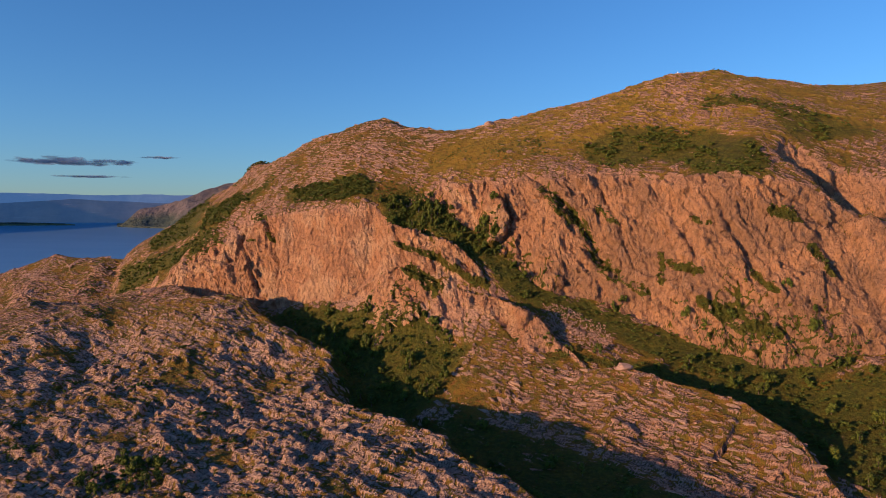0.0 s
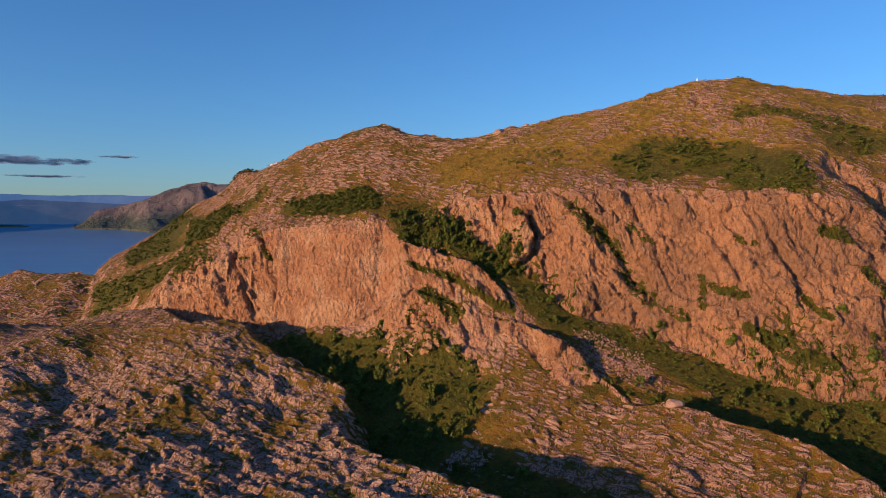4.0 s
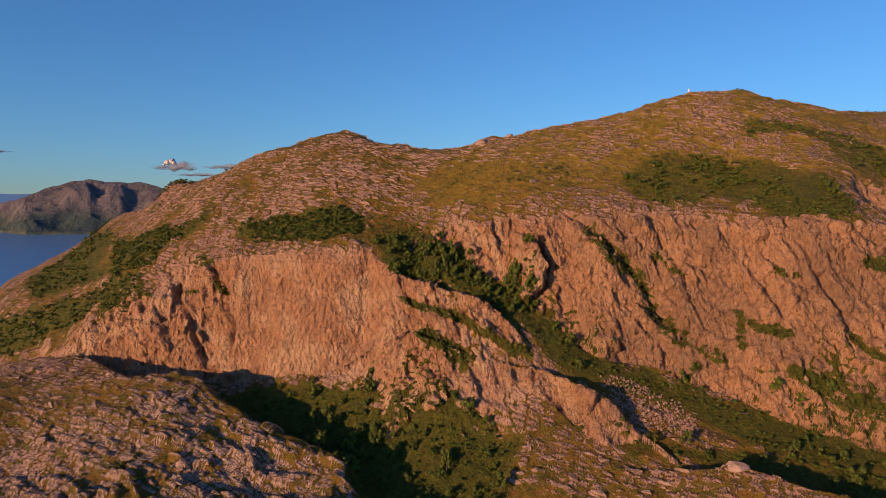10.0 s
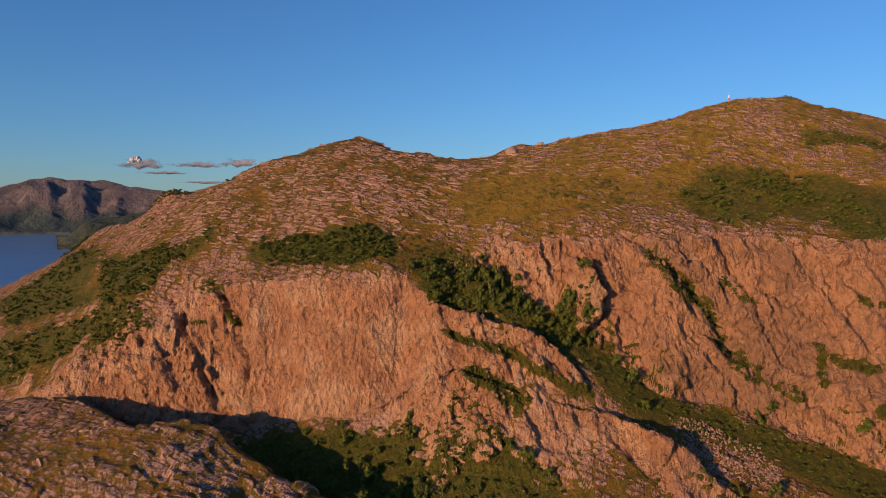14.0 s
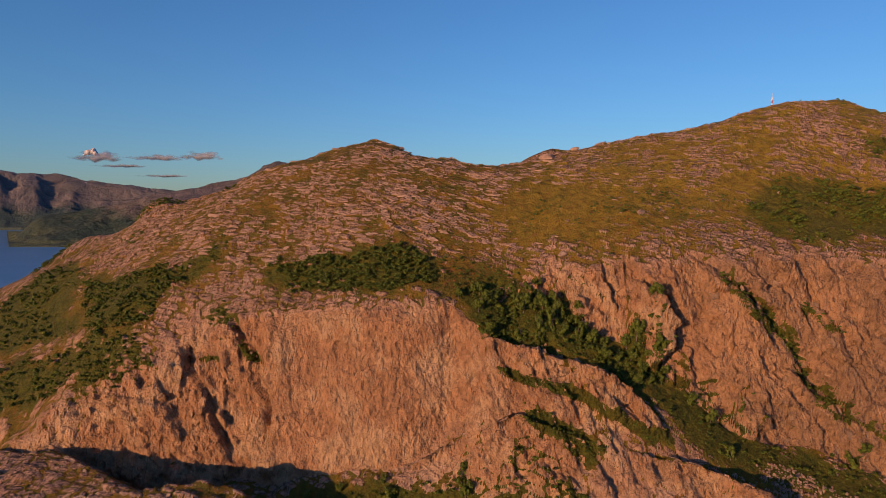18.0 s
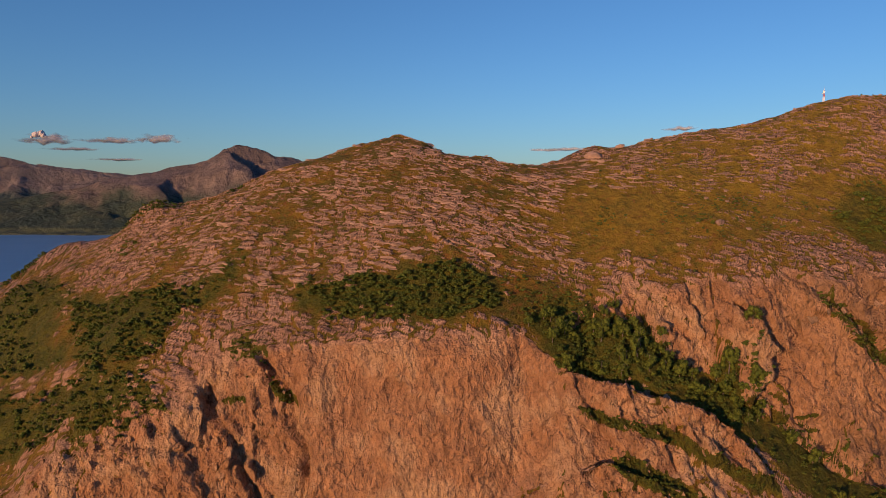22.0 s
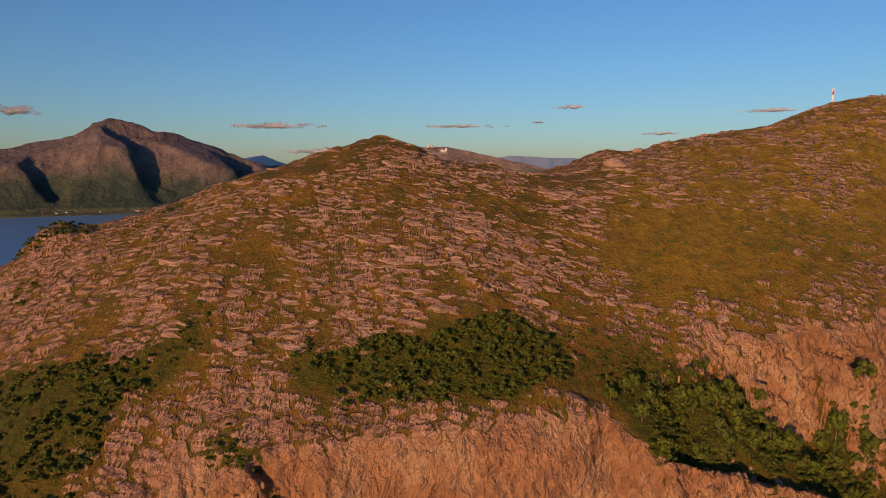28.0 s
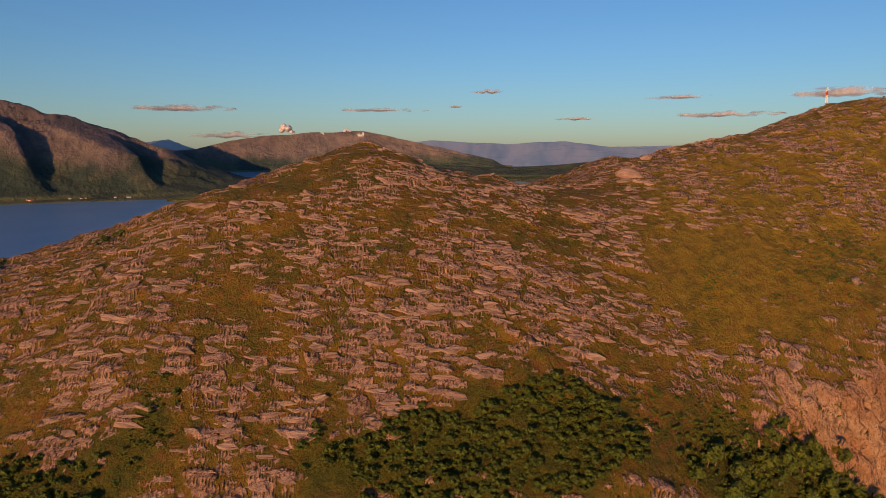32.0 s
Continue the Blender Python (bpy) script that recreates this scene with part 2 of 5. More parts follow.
run = np.concatenate([np.zeros((len(gx), 1)), np.cumsum(step, axis=1)], axis=1)
gy = np.array([np.interp(np.linspace(0, r[-1], ROWS_N), r, rows_y) for r in run])
taps = np.arange(-60, 61)
kernel = np.exp(-taps ** 2 / 1000.0)
kernel = kernel / kernel.sum()
pad = np.pad(gy, ((60, 60), (0, 0)), mode="edge")
gy = sum(k * pad[i:i + len(gx)] for i, k in enumerate(kernel))
X = np.repeat(gx[:, None], ROWS_N, 1)
Y = gy
Z = height(X, Y)


def normals(px, py, pz):
    du = [np.gradient(a, axis=0) for a in (px, py, pz)]
    dv = [np.gradient(a, axis=1) for a in (px, py, pz)]
    n = np.stack([du[1] * dv[2] - du[2] * dv[1], du[2] * dv[0] - du[0] * dv[2], du[0] * dv[1] - du[1] * dv[0]], -1)
    return n / np.maximum(np.linalg.norm(n, axis=-1, keepdims=True), 1e-9)


N = normals(X, Y, Z)
steepness = smooth(0.72, 0.38, N[..., 2])
# slabs: long broken plates that dip across the slope
u, v = X * 0.76 - Y * 0.65, X * 0.65 + Y * 0.76 + 0.35 * Z
wob = lattice(X / 14, Y / 14, Z / 14)
wob2 = lattice(X / 5, Y / 5, Z / 5 + 40)
own0, ox0, oy0, gap0 = cells(u / 17 + 0.3 * wob, v / 8 + 0.4 * wob, 3)
own1, ox1, oy1, gap1 = cells(u / 8.0 + 0.5 * wob, v / 3.0 + 0.5 * wob + 0.12 * wob2, 5)
own2, ox2, oy2, gap2 = cells(u / 3.0 + 0.4 * wob2, v / 1.5 + 0.3 * wob2, 11)
slab = (1.6 + 0.7 * smooth(480, 420, Y)) * (own0 - 0.5) + 1.3 * (own1 - 0.5) - 1.6 * oy1 * own1 - 0.6 * smooth(0.24, 0.0, gap1) - 0.8 * smooth(0.07, 0, gap0) + 0.4 * (own2 - 0.5) - 0.45 * oy2 - 0.2 * smooth(0.2, 0, gap2)
# cliff: tilted planes that meet in sharp, leaning edges, at three sizes
s = X * 0.9 - Y * 0.43 + 0.5 * Z
wob3 = lattice(X / 2.2, Y / 2.2, Z / 2.2 + 11)


def planes(a, b, seed, step_, tilt):
    own, ox, oy, gap = cells(a, b, seed)
    return step_ * (own - 0.5) + 2 * tilt * (ox * ((own * 7.31) % 1 - 0.5) + oy * ((own * 13.7) % 1 - 0.5)), gap


big, gap3 = planes(s / 9.5 + 0.35 * wob + 0.10 * wob2, Z / 15 + 0.4 * wob + 0.1 * wob2, 21, 3.0, 3.0)
mid, gap4 = planes(s / 4.0 + 0.3 * wob2 + 0.1 * wob3, Z / 6.0 + 0.3 * wob2 + 0.1 * wob3, 31, 1.7, 2.2)
low, _ = planes(s / 2.4 + 0.3 * wob3 + 0.2 * wob2, Z / 3.0 + 0.3 * wob3, 41, 0.8, 1.3)
wall_part = smooth(-128, -114, X) * smooth(-25, -48, X)
face = (big - 0.7 * smooth(0.05, 0, gap3)) * (1 - 0.75 * wall_part) + (mid - 0.35 * smooth(0.06, 0, gap4)) * (1 - 0.72 * wall_part) + low * (1 - 0.5 * wall_part)
face = face + 3.0 * rough(X / 30, Y / 30, Z / 30, 4)
# cracks and corners of the cliffs as lines of (x, z): how far the western side stands proud, how deep and how wide the groove is
GREAT_CRACK = [(31, 171), (40, 163), (44, 152), (42, 142), (35, 134)]
CHIMNEY = [(-141, 158), (-133, 146), (-126, 133), (-122, 119), (-125, 97)]
CHIMNEY_WEST = [(-158, 137), (-147, 124), (-142, 108), (-137, 98)]
EAST_SEAM = [(56, 181), (69, 169), (79, 157), (89, 144), (95, 132), (106, 115)]
for line, proud, deep, width in ((GREAT_CRACK, 3.2, 4.0, 1.4), (CHIMNEY, -0.6, 5.5, 1.9), (CHIMNEY_WEST, 0.8, 4.0, 1.6), (EAST_SEAM, 2.0, 2.4, 4.0), ([(110, 186), (112, 170)], 1.4, 2.0, 1.2),
                                 ([(128, 172), (138, 152), (148, 128)], 1.8, 1.0, 1.0), ([(158, 168), (168, 140), (176, 112)], 1.0, 0.8, 1.2), ([(96, 178), (104, 160), (110, 146)], 1.4, 0.8, 1.0), ([(-8, 138), (6, 128), (20, 116)], 1.2, 1.2, 1.2)):
    zs, xs = [p[1] for p in line[::-1]], [p[0] for p in line[::-1]]
    off = X - np.interp(Z, zs, xs) + 0.5 * wob2 + 1.2 * wob + 0.4 * wob3
    span_z = smooth(zs[0] - 5, zs[0] + 4, Z) * smooth(zs[-1] + 4, zs[-1] - 3, Z)
    face = face + (proud * np.where(off < 0, smooth(-14, -1, off), -smooth(12, 0.5, off)) - deep * np.exp(-(off / width) ** 2)) * span_z
grit = 0.6 * lattice(X / 2.6, Y / 2.6, Z / 2.6) + 0.3 * lattice(X / 1.5, Y / 1.5, Z / 1.5)
soft_land = rough(X / 30, Y / 30, 2.0, 4) * 1.6 + rough(X / 11, Y / 11, 6.0, 3) * 1.3 * smooth(480, 420, Y) * smooth(20, -40, X) + rough(X / 5, Y / 5, Z / 5, 3) * 0.5

# where grass and heather hold: flat ground, joints between slabs, and the green parts of the hill
SHELF = [(-122, 519), (-116, 522), (-102, 514), (-93, 511), (-86, 503), (-79, 502), (-67, 500), (-60, 497), (-54, 489), (-49, 477), (-46, 474), (-57, 476), (-73, 479), (-82, 483), (-93, 491), (-107, 499), (-114, 507)]
BAND = [(-43, 489), (-29, 484), (-8, 469), (2, 464), (-6, 466), (-30, 475), (-44, 477), (-51, 483)]
GULLY = [(-38, 470), (-5, 464), (30, 443), (70, 424), (107, 410), (120, 396), (190, 370), (232, 350), (190, 346), (130, 366), (90, 398), (50, 415), (30, 429), (8, 441), (-8, 450), (-35, 457)]
LEFT_SLOPE = [(-330, 690), (-310, 610), (-262, 545), (-232, 528), (-208, 508), (-196, 512), (-178, 528), (-165, 548), (-178, 575), (-205, 600), (-240, 660)]
LEFT_UPPER = [(-212, 602), (-186, 568), (-158, 546), (-148, 540), (-155, 536), (-166, 538), (-172, 527), (-184, 533), (-200, 547), (-207, 580)]
LEFT_LOWER = [(-299, 619), (-266, 593), (-238, 577), (-227, 569), (-205, 552), (-184, 532), (-173, 521), (-167, 513), (-171, 509), (-187, 515), (-202, 526), (-228, 548), (-255, 560), (-284, 577)]
LEFT_FAR = [(-243, 656), (-226, 637), (-211, 604), (-219, 596), (-209, 569), (-220, 572), (-232, 582), (-262, 600), (-285, 650)]
HEATH = [(10, 514), (44, 503), (64, 488), (102, 463), (100, 444), (66, 459), (50, 462), (36, 451), (16, 468), (6, 482), (-3, 494)]
DIPS = [(-142, 556), (-137, 545), (-141, 538), (-151, 537), (-152, 543), (-145, 546)]
PIT = [(-147, 518), (-139, 517), (-132, 506), (-132, 502), (-141, 505)]
GLEN = [(-130, 480), (-60, 453), (-30, 437), (0, 410), (14, 396), (-10, 368), (-45, 360), (-62, 385), (-80, 412), (-105, 440)]
EAST_GLEN = [(30, 398), (66, 386), (100, 374), (150, 360), (230, 338), (300, 300), (230, 235), (178, 265), (165, 300), (150, 330), (110, 354), (80, 375)]
TERRACE = [(98, 463), (130, 470), (156, 460), (180, 440), (186, 422), (195, 410), (195, 396), (184, 391), (172, 394), (158, 403), (148, 421), (136, 434), (120, 430), (98, 441)]
TERRACE_EAST = [(180, 464), (210, 458), (219, 443), (221, 428), (245, 423), (280, 430), (260, 445), (231, 460), (186, 476)]
MEADOW = [(-5, 478), (15, 472), (60, 462), (110, 446), (200, 420), (330, 430), (330, 530), (200, 540), (120, 545), (60, 550), (30, 540), (0, 520), (-15, 500)]

LOW_GLEN = [(-60, 372), (-15, 362), (14, 352), (50, 322), (90, 284), (120, 245), (60, 225), (38, 236), (8, 270), (-15, 304), (-44, 332)]
DOME = [(-165, 572), (-150, 540), (-118, 513), (-75, 496), (-40, 491), (-5, 481), (14, 474), (40, 490), (36, 545), (10, 570), (-30, 588), (-80, 598), (-125, 602), (-160, 600)]
KNOLL_TOP = [(-6, 386), (55, 386), (98, 360), (150, 325), (168, 290), (150, 262), (110, 290), (70, 330), (20, 352), (-5, 370)]
LEDGE = [(-30, 446), (-8, 441), (12, 431), (29, 421), (24, 413), (5, 423), (-16, 433)]
NEAR_BOULDERS = [(-200, 460), (-150, 440), (-95, 400), (-75, 350), (-20, 295), (-60, 260), (-160, 280), (-230, 400)]
SCREE = [(62, 414), (78, 412), (98, 398), (100, 384), (84, 384), (68, 398)]
GULLY_TOP = [(-46, 473), (-31, 477), (-18, 471), (-5, 466), (2, 459), (12, 451), (28, 446), (44, 436), (22, 435), (4, 442), (-12, 450), (-24, 455), (-37, 456), (-41, 464)]
fray = 3.2 * lattice(X / 9, Y / 9, 7) + 2.2 * lattice(X / 3.5, Y / 3.5, 9)


def region(ring, soft=4.0):
    """1 inside a ring in plan, with a frayed edge."""
    p = np.array(ring)
    lo, hi = p.min(0) - soft - 7, p.max(0) + soft + 7
    at = np.nonzero((X > lo[0]) & (X < hi[0]) & (Y > lo[1]) & (Y < hi[1]))
    x, y = X[at] + fray[at], Y[at] + 0.7 * fray[at]
    d = off_line(x, y, ring + ring[:1])[0]
    out = np.zeros(X.shape)
    out[at] = smooth(-soft, soft, np.where(inside(x, y, ring), d, -d))
    return out


def seam(line, width):
    """1 along a line of (x, z) on the cliff faces."""
    at = np.nonzero(ledges & (np.abs(X - np.mean([p[0] for p in line])) < 90))
    d = off_line(X[at] + 0.5 * fray[at], Z[at] + 0.5 * fray[at], line)[0]
    out = np.zeros(X.shape)
    out[at] = smooth(width, 0.4 * width, d)
    return out


line_off, line_side, _ = off_line(X, Y, RIM)
ledges = (line_side < 0) & (line_off < 60) & (Y > 355) & (Y < 530)
SEAMS = [(EAST_SEAM, 6.5), ([(-32, 136), (-19, 131), (-8, 127), (3, 122), (14, 116), (28, 110)], 3.6), ([(-24, 119), (-11, 111), (-4, 107)], 5.5), ([(136, 124), (150, 122)], 4.5), ([(132, 130), (130, 112)], 3.2),
         ([(150, 104), (162, 96)], 4.5), ([(174, 91), (184, 89)], 4.5), ([(112, 113), (122, 106)], 4.5), ([(190, 157), (204, 152)], 5.0), ([(20, 179), (28, 178)], 4.0), ([(100, 158), (108, 148)], 3.0),
         ([(208, 136), (216, 120)], 4.0), ([(-131, 141), (-126, 134)], 2.2), ([(-152, 137), (-144, 135)], 2.4), ([(96, 126), (104, 124)], 4.0), ([(150, 152), (156, 149)], 3.0), ([(176, 118), (186, 112)], 3.2)]
cling = np.maximum.reduce([seam(*q) for q in SEAMS])
green = 0.22 + 0.42 * rough(X / 19, Y / 19, 1.0, 4) - 0.42 * (own1 - 0.5) - 0.15 * (own2 - 0.5) + 0.62 * smooth(0.24, 0.04, gap1) + 0.26 * smooth(0.16, 0, gap2) + 0.3 * smooth(0.1, 0, gap0)
for ring, add in ((SHELF, 0.62), (BAND, 0.3), (GULLY, 0.7), (GULLY_TOP, 0.8), (LEFT_SLOPE, 0.14), (HEATH, 0.3), (LEFT_UPPER, 0.55), (LEFT_LOWER, 0.6), (LEFT_FAR, 0.5), (DIPS, 0.5), (PIT, 0.5), (GLEN, 0.8), (EAST_GLEN, 0.8), (TERRACE, 0.5), (TERRACE_EAST, 0.35), (MEADOW, 0.13), (LEDGE, 0.3), (LOW_GLEN, 0.7), (DOME, 0.17), (KNOLL_TOP, 0.16)):
    green = green + add * region(ring)
green = green - 0.75 * steepness + 1.1 * cling - 0.15 * smooth(360, 300, Y)
patchy = rough(X / 11, Y / 11, 12.0, 3)
near_ridge = smooth(480, 430, Y) * smooth(40, 0, X)
green = green - 0.10 * near_ridge + 0.34 * smooth(0.06, 0.3, patchy) * near_ridge
green = np.clip(green, 0, 1)
joint = np.maximum(smooth(0.13, 0.02, gap1), 0.7 * smooth(0.16, 0.02, gap2)) * (1 - steepness) + steepness * np.maximum(smooth(0.035, 0.005, gap3), 0.6 * smooth(0.03, 0.0, gap4)) * smooth(-0.1, 0.5, wob) * (1 - 0.7 * wall_part)
lush = np.maximum.reduce([region(r) for r in (SHELF, GULLY, GULLY_TOP, LEFT_UPPER, LEFT_LOWER, LEFT_FAR, DIPS, PIT, GLEN, EAST_GLEN, TERRACE, TERRACE_EAST, LOW_GLEN)] + [cling])
bare = 1 - smooth(0.45, 0.7, green)
disp = (1 - steepness) * (slab * (1 + 0.75 * near_ridge) * (0.25 + 0.75 * bare) + soft_land) + steepness * face + grit * (0.22 + 0.28 * bare + 0.1 * steepness)
core = smooth(-700, -300, X) * smooth(700, 350, X)
disp = disp * (0.4 + 0.6 * core)
sharp = disp
for _ in range(2):
    pad = np.pad(disp, ((1, 1), (1, 1)), mode="edge")
    disp = (pad[:-2, 1:-1] + pad[2:, 1:-1] + 2 * pad[1:-1, 1:-1]) / 4
    pad = np.pad(disp, ((0, 0), (1, 1)), mode="edge")
    disp = (pad[:, :-2] + pad[:, 2:] + 2 * pad[:, 1:-1]) / 4
disp = disp + 0.55 * steepness * (sharp - disp)
X, Y, Z = X + N[..., 0] * disp, Y + N[..., 1] * disp, Z + N[..., 2] * disp


def grid_mesh(name, px, py, pz):
    nu, nv = px.shape
    me = bpy.data.meshes.new(name)
    idx = np.arange(nu * nv).reshape(nu, nv)
    quads = np.stack([idx[:-1, :-1], idx[1:, :-1], idx[1:, 1:], idx[:-1, 1:]], -1).reshape(-1, 4)
    me.vertices.add(nu * nv)
    me.vertices.foreach_set("co", np.stack([px, py, pz], -1).astype(np.float32).ravel())
    me.loops.add(len(quads) * 4)
    me.loops.foreach_set("vertex_index", quads.astype(np.int32).ravel())
    me.polygons.add(len(quads))
    me.polygons.foreach_set("loop_start", np.arange(0, len(quads) * 4, 4, dtype=np.int32))
    me.update(calc_edges=True)
    return me


def carry(me, name, values):
    a = me.attributes.new(name, "FLOAT", "POINT")
    a.data.foreach_set("value", np.asarray(values, np.float32).ravel())


# ---------------------------------------------------------------- materials
class Paint:
    """A node material, built step by step."""

    def __init__(self, name, roughness=0.9, metallic=0.0):
        self.mat = bpy.data.materials.new(name)
        self.mat.use_nodes = True
        self.tree = self.mat.node_tree
        self.bsdf = self.tree.nodes["Principled BSDF"]
        self.bsdf.inputs["Roughness"].default_value = roughness
        self.bsdf.inputs["Metallic"].default_value = metallic
        self.bsdf.inputs["Specular IOR Level"].default_value = 0.25
        self.coord = self.tree.nodes.new("ShaderNodeTexCoord").outputs["Object"]

    def wire(self, value, socket):
        if isinstance(value, bpy.types.NodeSocket):
            self.tree.links.new(value, socket)
        elif isinstance(value, tuple) and len(value) == 3 and socket.type == "RGBA":
            socket.default_value = (*value, 1)
        else:
            socket.default_value = value

    def grain(self, scale, detail=4.0, rough_=0.6, stretch=(1, 1, 1), distort=0.0):
        m = self.tree.nodes.new("ShaderNodeMapping")
        m.inputs["Scale"].default_value = stretch
        self.tree.links.new(self.coord, m.inputs["Vector"])
        n = self.tree.nodes.new("ShaderNodeTexNoise")
        n.inputs["Scale"].default_value, n.inputs["Detail"].default_value = scale, detail
        n.inputs["Roughness"].default_value, n.inputs["Distortion"].default_value = rough_, distort
        self.tree.links.new(m.outputs[0], n.inputs["Vector"])
        return n.outputs["Fac"]

    def cracks(self, scale, stretch=(1, 1, 1), turn=(0, 0, 0)):
        m = self.tree.nodes.new("ShaderNodeMapping")
        m.inputs["Scale"].default_value, m.inputs["Rotation"].default_value = stretch, turn
        self.tree.links.new(self.coord, m.inputs["Vector"])
        n = self.tree.nodes.new("ShaderNodeTexVoronoi")
        n.feature = "DISTANCE_TO_EDGE"
        n.inputs["Scale"].default_value = scale
        bend = self.tree.nodes.new("ShaderNodeMixRGB")
        bend.blend_type = "ADD"
        bend.inputs[0].default_value = 1.0
        wave = self.tree.nodes.new("ShaderNodeTexNoise")
        wave.inputs["Scale"].default_value, wave.inputs["Detail"].default_value = 0.25, 5
        self.tree.links.new(self.coord, wave.inputs["Vector"])
        self.tree.links.new(m.outputs[0], bend.inputs[1]), self.tree.links.new(wave.outputs["Color"], bend.inputs[2])
        self.tree.links.new(bend.outputs[0], n.inputs["Vector"])
        return n.outputs["Distance"]

    def cells(self, scale, stretch=(1, 1, 1), turn=(0, 0, 0)):
        """Broken faces: low in the middle of each piece, sharp ridges between them."""
        m = self.tree.nodes.new("ShaderNodeMapping")
        m.inputs["Scale"].default_value, m.inputs["Rotation"].default_value = stretch, turn
        self.tree.links.new(self.coord, m.inputs["Vector"])
        wave = self.tree.nodes.new("ShaderNodeTexNoise")
        wave.inputs["Scale"].default_value, wave.inputs["Detail"].default_value = 0.9, 3
        self.tree.links.new(self.coord, wave.inputs["Vector"])
        bend = self.tree.nodes.new("ShaderNodeMixRGB")
        bend.blend_type = "ADD"
        bend.inputs[0].default_value = 0.9
        self.tree.links.new(m.outputs[0], bend.inputs[1]), self.tree.links.new(wave.outputs["Color"], bend.inputs[2])
        n = self.tree.nodes.new("ShaderNodeTexVoronoi")
        n.inputs["Scale"].default_value = scale
        self.tree.links.new(bend.outputs[0], n.inputs["Vector"])
        return n.outputs["Distance"]

    def attr(self, name):
        n = self.tree.nodes.new("ShaderNodeAttribute")
        n.attribute_name = name
        return n.outputs["Fac"]

    def span(self, value, a, b, lo=0.0, hi=1.0):
        n = self.tree.nodes.new("ShaderNodeMapRange")
        n.interpolation_type = "SMOOTHSTEP"
        for k, q in zip(("Value", "From Min", "From Max", "To Min", "To Max"), (value, a, b, lo, hi)):
            self.wire(q, n.inputs[k])
        return n.outputs["Result"]

    def calc(self, op, a, b):
        n = self.tree.nodes.new("ShaderNodeMath")
        n.operation = op
        self.wire(a, n.inputs[0]), self.wire(b, n.inputs[1])
        return n.outputs[0]

    def mix(self, fac, a, b, mode="MIX"):
        n = self.tree.nodes.new("ShaderNodeMix")
        n.data_type, n.blend_type = "RGBA", mode
        self.wire(fac, n.inputs["Factor"]), self.wire(a, n.inputs["A"]), self.wire(b, n.inputs["B"])
        return n.outputs["Result"]

    def own(self):
        return self.tree.nodes.new("ShaderNodeObjectInfo").outputs["Random"]

    def island(self):
        return self.tree.nodes.new("ShaderNodeNewGeometry").outputs["Random Per Island"]

    def colour(self, c):
        self.wire(c, self.bsdf.inputs["Base Color"])
        return self

    def bump(self, h, strength=0.5, distance=0.1):
        n = self.tree.nodes.new("ShaderNodeBump")
        n.inputs["Strength"].default_value, n.inputs["Distance"].default_value = strength, distance
        self.wire(h, n.inputs["Height"])
        self.tree.links.new(n.outputs["Normal"], self.bsdf.inputs["Normal"])
        return self


